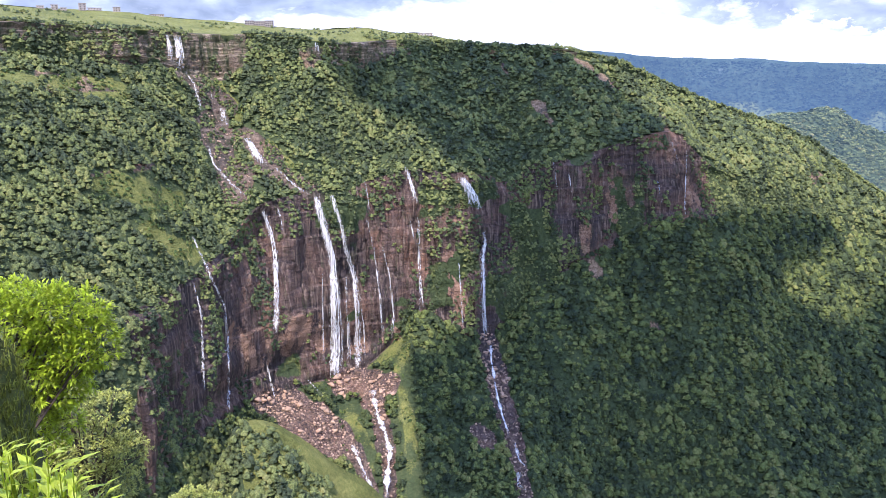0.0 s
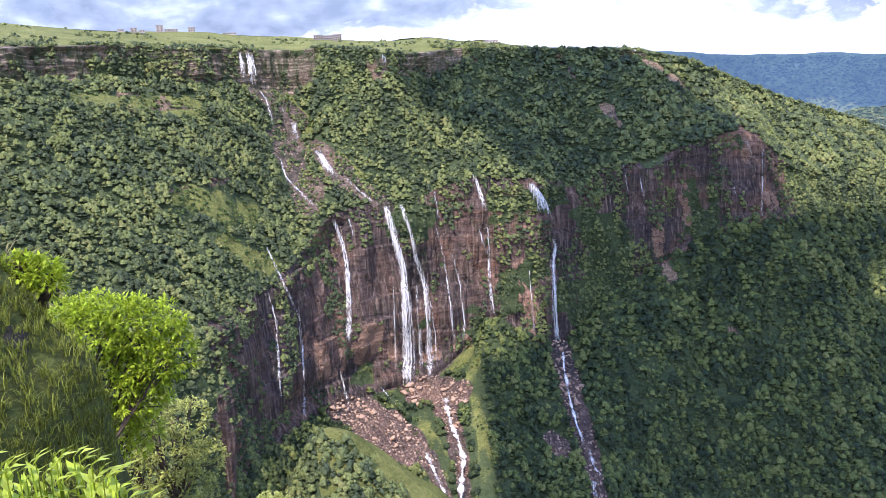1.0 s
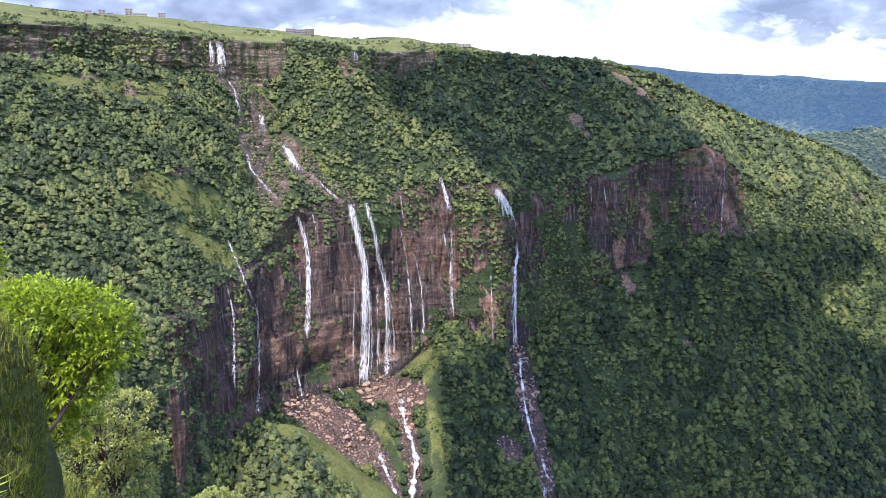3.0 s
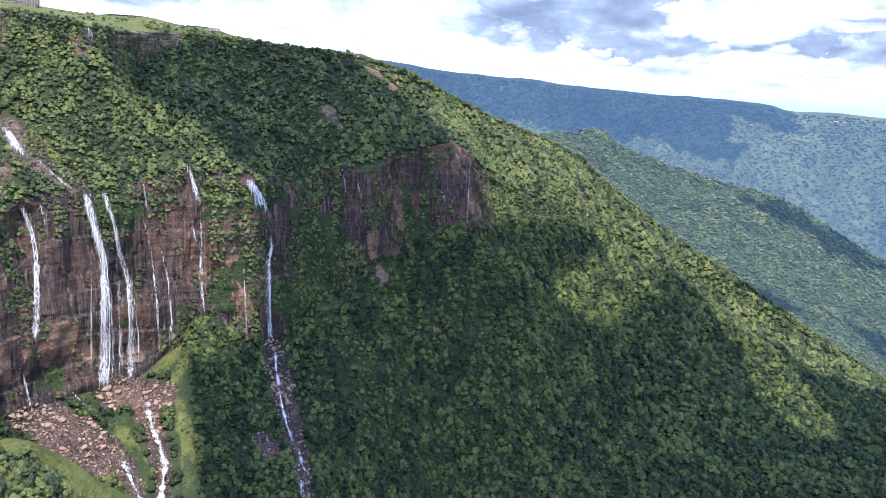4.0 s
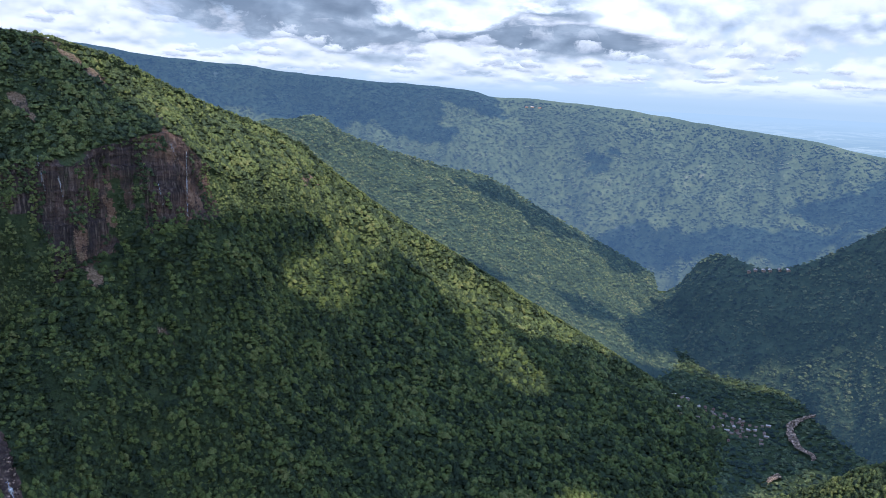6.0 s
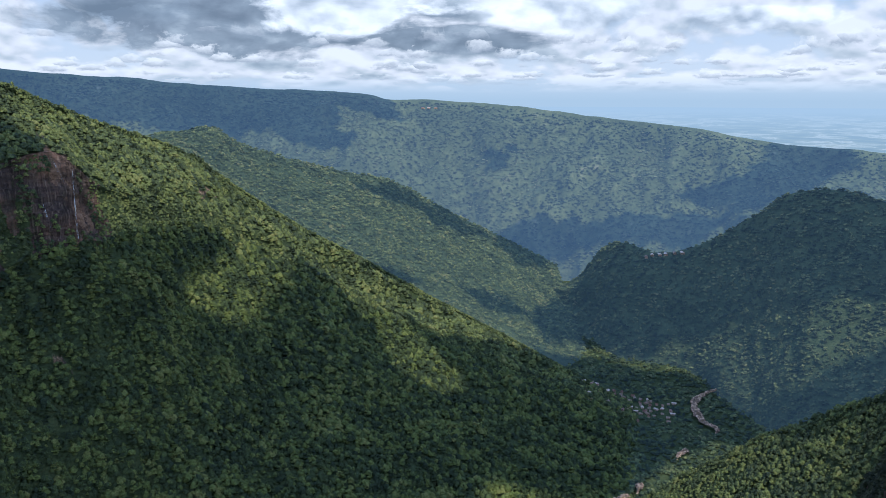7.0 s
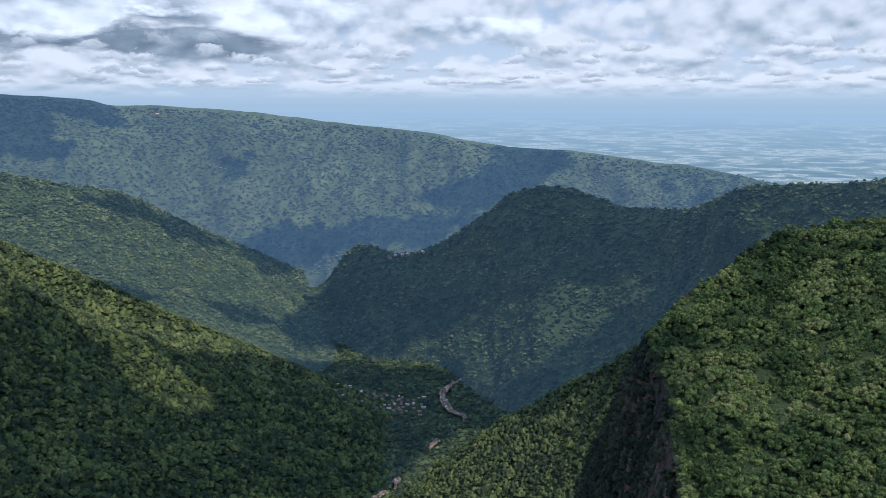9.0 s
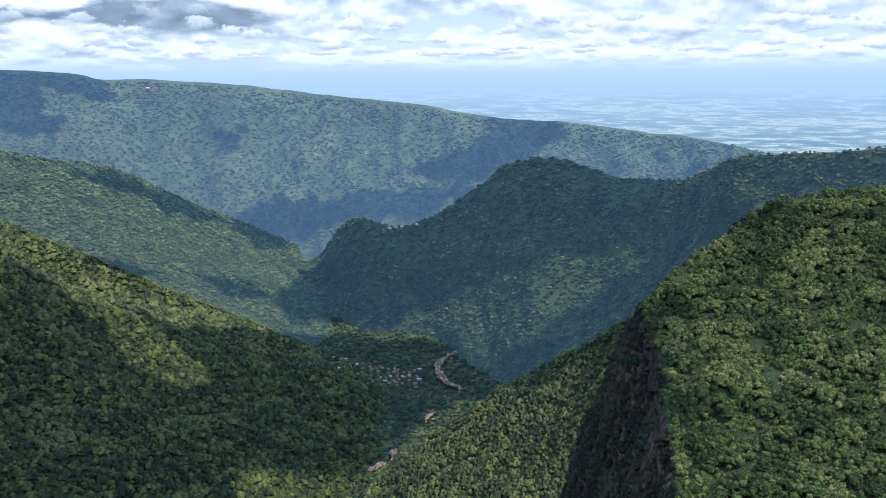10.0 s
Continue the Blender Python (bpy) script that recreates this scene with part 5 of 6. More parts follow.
def waterfall(name, label, b_e, width, rng, category="waterfall", group="waterfalls of the cliff"):
    path = smooth_path(b_e)
    mid = path[len(path) // 2]
    side = Vector((mid.y, -mid.x, 0)).normalized()
    toward = Vector((-mid.x, -mid.y, 0)).normalized()
    bm = bmesh.new()
    bm.verts.layers.float.new("body")
    drift, jog = 0.0, []
    for _ in path:
        drift = 0.85 * drift + rng.uniform(-0.16, 0.16) * (0.5 + 0.03 * width)
        jog.append(side * drift)
    if category == "stream":
        jog = [j * 4.0 for j in jog]
    path = [p + o for p, o in zip(path, jog)]
    fan = [0.8 + 0.55 * i / len(path) for i in range(len(path))]
    if category == "stream":
        fan = [0.35 + 1.1 * abs(math.sin(0.9 * i + width) * math.sin(0.37 * i + 1.0)) + rng.uniform(0, 0.35) for i in range(len(path))]
    wander = [side * (0.06 * width * math.sin(0.23 * i + width)) for i in range(len(path))]
    ribbon(bm, [p + o for p, o in zip(path, wander)], side, [(1.2 if width > 6 else 1.5) * width * f for f in fan], toward, 0.85 if category == "stream" else 0.52 if width > 8 else 0.43 if width > 3.5 else 0.35, 0.7 if category == "stream" else 0.0)
    for k in range(max(1, int(width * 0.45))):
        off = rng.uniform(-0.4, 0.4) * width
        phase = rng.uniform(0, 6.28)
        start = rng.randrange(0, max(1, len(path) // 4))
        stop = max(start + 4, len(path) - rng.randrange(0, max(1, len(path) // 3)))
        strand = [path[i] + wander[i] + side * (off * fan[i] + 0.03 * width * math.sin(phase + i * 0.12)) + toward * (0.5 + k * 0.12) for i in range(start, min(stop, len(path)))]
        if len(strand) > 2:
            ribbon(bm, strand, side, [max(1.1, 0.14 * width) * (0.7 + 1.0 * j / len(strand)) for j in range(len(strand))], toward, 0.6 if width > 3.5 else 0.4)
    me = bpy.data.meshes.new(name)
    bm.to_mesh(me)
    bm.free()
    me.materials.append(M_WATER)
    me.polygons.foreach_set("use_smooth", np.full(len(me.polygons), True))
    return tagged(new(name, me), label=label, category=category, group=group)


water_rng = random.Random(5)
for w, b_e in FALLS:
    waterfall("waterfall", "white waterfall pouring down the brown sandstone cliff" if w > 4 else "narrow white waterfall running down the rock", b_e, w, water_rng)
for w, b_e in THIN_FALLS:
    waterfall("water_trickle", "thin thread of water on the dark cliff face", b_e, w, water_rng, "waterfall", "trickles on the cliff")
for w, b_e in BROOKS:
    waterfall("brook", "foaming white brook tumbling over boulders", b_e, w, water_rng, "stream", "brooks below the falls")


# ---- boulders of the debris fans ----
def rock_model(rng):
    """An angular block, split off along its beds."""
    bm = bmesh.new()
    for _ in range(11):
        p = Vector([rng.uniform(-1, 1) for _ in range(3)])
        bm.verts.new((p.x, p.y * 0.85, math.copysign(abs(p.z) ** 0.5, p.z) * 0.62))
    bmesh.ops.convex_hull(bm, input=bm.verts[:])
    for v in [v for v in bm.verts if not v.link_faces]:
        bm.verts.remove(v)
    bmesh.ops.triangulate(bm, faces=bm.faces[:])
    bm.verts.index_update()
    out = np.array([np.array(v.co) for v in bm.verts]), np.array([[v.index for v in f.verts] for f in bm.faces]), np.zeros(len(bm.faces), bool)
    bm.free()
    return out


ROCKS = [rock_model(small_rng) for _ in range(8)]
slope = mountain[marks[4] - 2:marks[5] + 1]
rubble = scatter(slope, 3.2, dice, lambda p: (within(p, DEBRIS) > 0.5) & (fractal(p / 14, 3, 70) > -0.3))
tagged(forest("rubble", "brown sandstone rubble below the falls", rubble, 1.25, ROCKS, M_BOULDER, dice), category="rubble")
tagged(forest("cascade_rocks", "ledges and blocks along the upper cascades", scatter(mountain[marks[2]:marks[3] + 1], 5.0, dice, lambda p: (within(p, CASCADES) > 0.5) & off_water(p)), 1.0, ROCKS, M_BOULDER, dice), category="rubble")
big = scatter(slope, 5.4, dice, lambda p: (within(p, DEBRIS) > 0.6) & (fractal(p / 30, 2, 71) > -0.05))[:260]
for p in big:
    mv, mf, _ = ROCKS[int(dice.integers(0, 8))]
    me = bpy.data.meshes.new("boulder")
    fill(me, mv, mf)
    me.materials.append(M_BIG_BOULDER)
    ob = tagged(new("boulder", me), label="angular brown sandstone boulder on the debris slope", category="boulder", group="boulders below the falls")
    ob.location = p + np.array((0, 0, 0.6))
    ob.scale = (Vector((1, 1, 0.8)) * float(dice.uniform(0.9, 2.2) + 4.2 * dice.random() ** 4))
    ob.rotation_euler = (0, 0, float(dice.uniform(0, 6.28)))


# ---- valley floor: river bed, village, woods ----
RIVER = [(62.36, -19.37), (61.30, -19.46), (60.02, -20.36), (60.65, -21.54), (61.72, -22.01), (60.64, -22.91), (59.56, -23.68), (58.47, -24.55), (56.94, -25.74), (56.27, -26.66),
    (54.51, -27.52), (53.60, -28.3), (52.29, -28.6)]
UPSTREAM = [(62.36, -19.37), (60.24, -18.70), (56.88, -17.85), (54.80, -17.28), (52.75, -16.60), (50.6, -15.4), (51.44, -13.5), (50.85, -12.94)]


def on_floor(b, e, h=-688.0):
    return Vector(spot(b, h / math.tan(radians(e)), h))


def bed(name, b_e, wide, rng, fullness):
    pts = along(np.array([on_floor(b, e) for b, e in b_e]), 120)
    way = np.gradient(pts, axis=0)
    side = np.stack([way[:, 1], -way[:, 0], np.zeros(len(way))], -1)
    side /= np.linalg.norm(side, axis=1, keepdims=True)
    w = wide * np.clip(4.6 * value_noise(pts / 60, 3) - 2.45, 0.0, 1.0)[:, None] * fullness
    if wide > 5:
        # open gravel bars, with the wood closing over the bed between them
        open_bar = np.interp(np.arange(120), [0, 4, 12, 22, 32, 40, 44, 57, 58, 61, 64, 65, 81, 83, 86, 88, 91, 93, 97, 99, 108, 110, 114, 116],
                             [0.3, 0.45, 0.35, 0.65, 0.5, 0.35, 0.0, 0.0, 0.4, 0.5, 0.3, 0.0, 0.0, 0.4, 0.5, 0.0, 0.0, 0.6, 0.5, 0.0, 0.0, 0.6, 0.5, 0.0])
        w = (wide * open_bar * (0.35 + 1.2 * value_noise(pts / 11, 4)))[:, None]
    w = np.broadcast_to(w, (120, 1))
    swell = np.clip(w / 3, 0, 1) * np.array((0, 0, 1.0))
    g = np.stack([pts + side * w * k + swell * (17.5 - abs(k) * 3) - np.array((0, 0, 10.0)) for k in (-1, -0.5, 0, 0.5, 1)], 0)
    return np.hstack([pts, w]), g, tagged(sheet(name, g, M_GRAVEL), kind="structure")


floor_rng = random.Random(3)
river_line, river_grid, _ = bed("water_river_bed", RIVER, 13.0, floor_rng, 1.0)
upstream_line, _, _ = bed("water_upper_river", UPSTREAM, 2.5, floor_rng, 1.0)
tagged(forest("river_stones", "pale grey and brown stones strewn over the river bed", scatter(river_grid, 3.6, dice), 2.4, ROCKS, M_STONE, dice), category="rubble")


def house_model(wide, deep, tall, rise):
    """A small gabled house: plaster walls and a tin roof with eaves."""
    base = tagged(new("house"), label="small pale plastered house with a tin gable roof in the valley", category="house", group="houses of the valley village")
    bm = bmesh.new()
    bmesh.ops.create_cube(bm, size=1.0, matrix=Matrix.Translation((0, 0, tall / 2)) @ Matrix.Diagonal((wide, deep, tall, 1)))
    part("wall", bm, M_HOUSE, base)
    bm = bmesh.new()
    ex, ey = wide / 2 + 0.5, deep / 2 + 0.5
    lo_v = [bm.verts.new((x, y, tall)) for x, y in ((-ex, -ey), (ex, -ey), (ex, ey), (-ex, ey))]
    up_v = [bm.verts.new((x, 0, tall + rise)) for x in (-ex, ex)]
    for f in ((lo_v[0], lo_v[1], up_v[1], up_v[0]), (lo_v[2], lo_v[3], up_v[0], up_v[1]), (lo_v[1], lo_v[2], up_v[1]), (lo_v[3], lo_v[0], up_v[0]), tuple(reversed(lo_v))):
        bm.faces.new(f)
    part("roof", bm, M_TIN, base)
    return base


def part(name, bm, mat, parent, label=""):
    """One mesh object under a thing."""
    me = bpy.data.meshes.new(name)
    bm.to_mesh(me)
    bm.free()
    me.materials.append(mat)
    ob = new(name, me)
    ob.parent = parent
    if label:
        ob["label"] = label
    return ob


HOUSE_SPOTS = []
while len(HOUSE_SPOTS) < 74:
    b = floor_rng.choice([floor_rng.gauss(54.2, 0.7), floor_rng.gauss(56.5, 0.6), floor_rng.uniform(51.8, 58.8)])
    e = -21.0 + floor_rng.gauss(0, 0.35) + 0.12 * (b - 55) * (1 if b < 55 else -0.3)
    p = on_floor(b, e)
    if all((p - q).length > 13 for q in HOUSE_SPOTS):
        HOUSE_SPOTS.append(p)
house_kinds = [house_model(8, 6.0, 3.4, 1.9), house_model(10, 6.0, 3.6, 1.8), house_model(6, 5, 3.0, 1.6)]
for i, p in enumerate(HOUSE_SPOTS):
    hit = LAND.ray_cast(Vector((p.x, p.y, 0)), Vector((0, 0, -1)))[0]
    m = Matrix.Translation((p.x, p.y, (hit.z if hit else p.z) - 0.2)) @ pose(0, 0, 0, 0, 0, floor_rng.choice([0, 90, 35, 120]) + floor_rng.uniform(-12, 12))
    if i < 3:
        house_kinds[i].matrix_basis = m
    else:
        copy_thing(house_kinds[i % 3], m)
village = np.array([np.array(p) for p in HOUSE_SPOTS])


def clear_of_village(p):
    q = p[:, None, :2]
    free = np.linalg.norm(q - village[None, :, :2], axis=2).min(1) > 12.5
    for course in (river_line, upstream_line):
        wet = course[course[:, 3] > 1.2]
        free &= (np.linalg.norm(q - wet[None, :, :2], axis=2) - wet[None, :, 3]).min(1) > 3.5
    return free


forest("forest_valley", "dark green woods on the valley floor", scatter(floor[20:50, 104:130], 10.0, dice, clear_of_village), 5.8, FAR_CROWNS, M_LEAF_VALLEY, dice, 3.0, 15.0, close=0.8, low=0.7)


# ---- buildings on the plateau ----
def building(b, d, wide, deep, storeys, bays, label, shell=False):
    """A concrete block with storeys of windows; shell: unfinished, its open bays drawn as dark panels."""
    tall = storeys * 2.8
    h = FALLS_LAND.ray_cast(Vector(spot(b, d, 400)), Vector((0, 0, -1)))[0]
    base = tagged(new("building"), label=label, category="building", group="buildings on the plateau")
    base.matrix_basis = Matrix.Translation(spot(b, d, h.z if h else 95)) @ pose(0, 0, 0, 0, 0, -b)
    bm = bmesh.new()
    bmesh.ops.create_cube(bm, size=1.0, matrix=Matrix.Translation((0, 0, tall / 2 - 0.5)) @ Matrix.Diagonal((wide, deep, tall + 1, 1)))
    part("wall", bm, M_WALL, base)
    bm = bmesh.new()
    bmesh.ops.create_cube(bm, size=1.0, matrix=Matrix.Translation((0, 0, tall + 0.2)) @ Matrix.Diagonal((wide + 1.0, deep + 1.0, 0.4, 1)))
    bmesh.ops.bevel(bm, geom=bm.edges[:], offset=0.08, segments=1)
    part("roof", bm, M_ROOF, base)
    step = wide / bays
    for f in range(storeys):
        for k in range(bays):
            # with shell, wider dark panels stand in for the dark inside of open bays
            bm = bmesh.new()
            bmesh.ops.create_cube(bm, size=1.0, matrix=Matrix.Translation((-wide / 2 + step * (k + 0.5), -deep / 2 - 0.02, f * 2.8 + 1.5)) @ Matrix.Diagonal((step * (0.6 if shell else 0.35), 0.12, 1.9 if shell else 1.2, 1)))
            part("window", bm, M_PANE, base)
        bm = bmesh.new()
        bmesh.ops.create_cube(bm, size=1.0, matrix=Matrix.Translation((0, -deep / 2 - 0.35, f * 2.8 + 0.1)) @ Matrix.Diagonal((wide + 0.4, 0.7, 0.25, 1)))
        part("floor_slab", bm, M_ROOF, base)
    return base


GREY_SHELL = "unfinished grey concrete building with open bays on the plateau"
building(-12.75, 1216, 13, 10, 2, 4, GREY_SHELL, True)
building(-12.1, 1218, 17, 9, 2, 5, GREY_SHELL, True)
building(-11.45, 1216, 12, 10, 3, 4, GREY_SHELL, True)
building(-23.0, 1144, 9, 8, 3, 2, "pale three-storey block on the grassy plateau")
building(-22.3, 1146, 16, 8, 1, 5, "low grey concrete building on the grassy plateau")
building(-21.0, 1160, 9, 7, 2, 3, "low grey concrete building on the grassy plateau")
building(-25.4, 1128, 8, 7, 1, 3, "low grey concrete building on the grassy plateau")
building(-24.6, 1130, 8, 7, 2, 2, "low grey concrete building on the grassy plateau")
building(-24.1, 1132, 7, 6, 1, 2, "low grey concrete building on the grassy plateau")
building(-18.6, 1190, 18, 6, 1, 6, "long low building behind the grassy rise")
building(-0.9, 1150, 20, 7, 1, 5, "low building with a dark roof on the wooded rim")


# ---- the lookout: ground under the eye, grassy bank, shrubs and trees beside it ----
lb = np.linspace(-180, 180, 121)
ld = np.array([0.02, 0.5, 1.0, 1.6, 2.6, 4.5, 7.0, 10.0, 14.0, 20.0, 30.0])


def lookout_height(b, d):
    front = 1 / (1 + math.exp((abs(b) - 95) / 8))
    left = 1 / (1 + math.exp((b + 18) / 3)) * front
    steep = 1.75 * (1 - left) + 0.36 * left
    return -1.6 - front * max(0.0, d - 0.8) * steep + (1 - front) * 0.12 * d - left * (3.5 * max(0.0, d - 21))


lookout = np.array([[spot(b, d, lookout_height(b, d)) for b in lb] for d in ld])
lookout[..., 2] += fractal(lookout / 1.5, 3, 12) * 0.12
tagged(sheet("ground_lookout", lookout, M_BANK), kind="structure")
BANK = [(-44.0, 9.8, 0.6), (-38.1, 9.5, -0.37), (-35.1, 9.2, -1.11), (-32.5, 9.0, -1.45), (-30.4, 8.8, -1.93), (-28.6, 8.6, -2.42), (-29.2, 8.2, -2.95), (-30.0, 7.6, -3.3), (-32.1, 7.0, -3.6), (-33.4, 6.4, -3.9)]
bank, bm_marks = loft([line(k) for k in (shifted(BANK, 1.6, -2.4, 0.5), shifted(BANK, 0, -0.12, -0.5), [(b - 7, d * 0.86, h * 0.86 - 0.35) for b, d, h in BANK], [(b - 16, d * 0.7, h * 0.7 - 0.9) for b, d, h in BANK])], [8, 16, 14], 70)
bank_n = normals(bank)
if bank_n[16, 30, 2] < 0:
    bank_n = -bank_n
bank = bank + bank_n * (fractal(bank / 0.9, 3, 14) * 0.16)[..., None]
tagged(sheet("ground_bank", bank, M_BANK), kind="structure")


def tuft_model(rng, blades, droop):
    """A tuft of arching grass blades, one unit high. Triangles only."""
    vs, fs = [], []
    for _ in range(blades):
        a = rng.uniform(0, 6.28)
        out = np.array((math.cos(a), math.sin(a), 0.0))
        across = np.array((-out[1], out[0], 0.0)) * rng.uniform(0.016, 0.03)
        root = np.array((rng.uniform(-0.12, 0.12), rng.uniform(-0.12, 0.12), 0.0))
        tall, lean = rng.uniform(0.6, 1.1), rng.uniform(0.2, droop)
        i = len(vs)
        for f, w in ((0.0, 1.0), (0.4, 0.9), (0.75, 0.6)):
            p = root + out * lean * f * f + np.array((0, 0, tall * (f - 0.35 * f * f * lean)))
            vs += [p - across * w, p + across * w]
        vs.append(root + out * lean + np.array((0, 0, tall * (1 - 0.5 * lean))))
        fs += [[i, i + 1, i + 3], [i, i + 3, i + 2], [i + 2, i + 3, i + 5], [i + 2, i + 5, i + 4], [i + 4, i + 5, i + 6]]
    return np.array(vs), np.array(fs), np.zeros(len(fs), bool)


TUFTS = [tuft_model(small_rng, 9, 0.9) for _ in range(6)]
tagged(forest("bank_grass", "tall green grass on the steep bank", scatter(bank[5:], 0.075, dice), 0.17, TUFTS, M_BLADE, dice), category="grass")
tagged(forest("bank_dry_grass", "straw-coloured seeding grass on top of the bank", scatter(bank[6:14, :22], 0.3, dice), 0.75, TUFTS, M_DRY, dice), category="grass")
lookout_edge = np.array([[spot(b, d, lookout_height(b, d)) for b in np.linspace(-46, -22, 30)] for d in np.linspace(5, 21, 24)])
tagged(forest("slope_grass", "grass and low weeds on the slope below the bank", scatter(lookout_edge, 0.32, dice), 0.5, TUFTS, M_BLADE, dice), category="grass")


def tube(bm, path, radii, sides=6):
    """A tapering round limb along a path."""
    rings = []
    for i, (p, r) in enumerate(zip(path, radii)):
        way = (path[min(i + 1, len(path) - 1)] - path[max(i - 1, 0)]).normalized()
        a = way.orthogonal().normalized()
        b = way.cross(a)
        rings.append([bm.verts.new(p + (a * math.cos(t) + b * math.sin(t)) * r) for t in (6.283 * k / sides for k in range(sides))])
    for lo_r, up_r in zip(rings, rings[1:]):
        for k in range(sides):
            bm.faces.new((lo_r[k], lo_r[(k + 1) % sides], up_r[(k + 1) % sides], up_r[k]))
    bm.faces.new(rings[-1])


def leaf(bm, at, way, up, long, wide):
    """A pointed leaf, folded along its rib and arching down."""
    across = way.cross(up)
    across = across.normalized() if across.length > 1e-4 else Vector((1, 0, 0))
    top = across.cross(way).normalized()
    tip = bm.verts.new(at + way * long - top * long * 0.18)
    root = bm.verts.new(at)
    mid = bm.verts.new(at + way * long * 0.5)
    l1 = bm.verts.new(at + way * long * 0.42 + across * wide * 0.5 + top * wide * 0.18)
    r1 = bm.verts.new(at + way * long * 0.42 - across * wide * 0.5 + top * wide * 0.18)
    for f in ((root, mid, l1), (mid, tip, l1), (root, r1, mid), (mid, r1, tip)):
        bm.faces.new(f)


def near_tree(root, lumps, leaf_mat, leaves, long, wide, label, seed, stems=1):
    """A small tree: forked stems into leafy lumps (centre, radii)."""
    rng = random.Random(seed)
    base = tagged(new("tree"), label=label, category="tree")
    base.location = root
    bm = bmesh.new()
    for c, r in lumps:
        c = Vector(c) - Vector(root)
        start = Vector((rng.uniform(-0.12, 0.12) * stems, rng.uniform(-0.1, 0.1) * stems, -0.2))
        bend = start.lerp(c, 0.5) + Vector((rng.uniform(-0.2, 0.2), rng.uniform(-0.2, 0.2), 0.1))
        path = [start.lerp(bend, f) for f in (0, 0.35, 0.7)] + [bend.lerp(c, f) for f in (0, 0.4, 0.8)]
        tube(bm, path, [0.05, 0.045, 0.04, 0.032, 0.025, 0.015])
        for _ in range(9):
            w = Vector((rng.gauss(0, 1), rng.gauss(0, 1), rng.gauss(0.3, 0.8))).normalized()
            end = c + Vector((w.x * r[0], w.y * r[1], w.z * r[2])) * 0.85
            a = path[rng.randrange(3, 6)]
            tube(bm, [a, a.lerp(end, 0.5) + Vector((0, 0, rng.uniform(-0.05, 0.12))), end], [0.022, 0.014, 0.006], 4)
    trunk = part("trunk", bm, M_BARK, base)
    bm = bmesh.new()
    total = sum(r[0] * r[2] for _, r in lumps)
    for c, r in lumps:
        c = Vector(c) - Vector(root)
        sprays = max(6, int(leaves * r[0] * r[2] / total / 9))
        for _ in range(sprays):
            w = Vector((rng.gauss(0, 1), rng.gauss(0, 1), rng.gauss(0.25, 0.9))).normalized()
            s = rng.uniform(0.72, 1.04)
            at = c + Vector((w.x * r[0], w.y * r[1], w.z * r[2])) * s
            axis = (w + Vector((rng.gauss(0, 0.4), rng.gauss(0, 0.4), 0.35))).normalized()
            for _ in range(9):
                way = (axis + Vector((rng.gauss(0, 0.8), rng.gauss(0, 0.8), rng.gauss(-0.1, 0.6)))).normalized()
                leaf(bm, at + way * rng.uniform(0, 0.06), way, Vector((0, 0, 1)), long * rng.uniform(0.7, 1.25), wide * rng.uniform(0.8, 1.2))
    part("crown", bm, leaf_mat, base)
    return base


def at(b, e, d):
    return tuple(spot(b, d, d * math.tan(radians(e))))


near_tree(tuple(spot(-33.2, 14.8, lookout_height(-33.2, 14.8))),
          [(at(-28.4, -13.4, 14.6), (0.85, 0.7, 0.5)), (at(-25.9, -14.2, 14.4), (0.7, 0.6, 0.5)), (at(-30.4, -14.4, 14.8), (0.8, 0.6, 0.75)), (at(-24.5, -16.0, 14.3), (0.42, 0.45, 0.5)), (at(-26.4, -16.8, 14.5), (0.65, 0.5, 0.5)), (at(-28.6, -17.6, 14.8), (0.8, 0.55, 0.6)), (at(-27.0, -18.6, 14.8), (0.6, 0.5, 0.4)), (at(-29.6, -20.0, 15.0), (0.7, 0.5, 0.5)), (at(-27.8, -20.6, 15.2), (0.55, 0.5, 0.45))],
          M_BRIGHT_LEAF, 19000, 0.10, 0.042, "small tree with sunlit bright yellow-green leaves beside the grassy bank", 21)
near_tree(tuple(spot(-25.6, 18.0, lookout_height(-25.6, 18.0))),
          [(at(-26.6, -19.6, 18.0), (0.55, 0.6, 0.42)), (at(-24.0, -20.4, 17.8), (0.5, 0.6, 0.35)), (at(-25.4, -22.6, 18.0), (0.8, 0.7, 0.5)), (at(-23.2, -23.4, 17.7), (0.45, 0.5, 0.4)), (at(-24.8, -25.2, 17.8), (0.7, 0.7, 0.45)), (at(-27.6, -23.8, 18.2), (0.5, 0.6, 0.5)), (at(-28.4, -21.2, 18.4), (0.55, 0.6, 0.45)), (at(-29.2, -25.6, 18.2), (0.7, 0.6, 0.6)), (at(-26.6, -27.6, 18.0), (0.9, 0.7, 0.6))],
          M_OLIVE_LEAF, 17000, 0.085, 0.038, "small forked tree with olive and pale green leaves below the bank", 22, 3)
near_tree(tuple(spot(-32.3, 9.2, -1.75)), [(at(-32.0, -9.6, 9.2), (0.26, 0.25, 0.16)), (at(-31.4, -10.4, 9.1), (0.2, 0.2, 0.14)), (at(-33.0, -9.3, 9.3), (0.24, 0.2, 0.15))],
          M_BRIGHT_LEAF, 1800, 0.075, 0.034, "bushy bright green sapling on top of the grassy bank", 24)
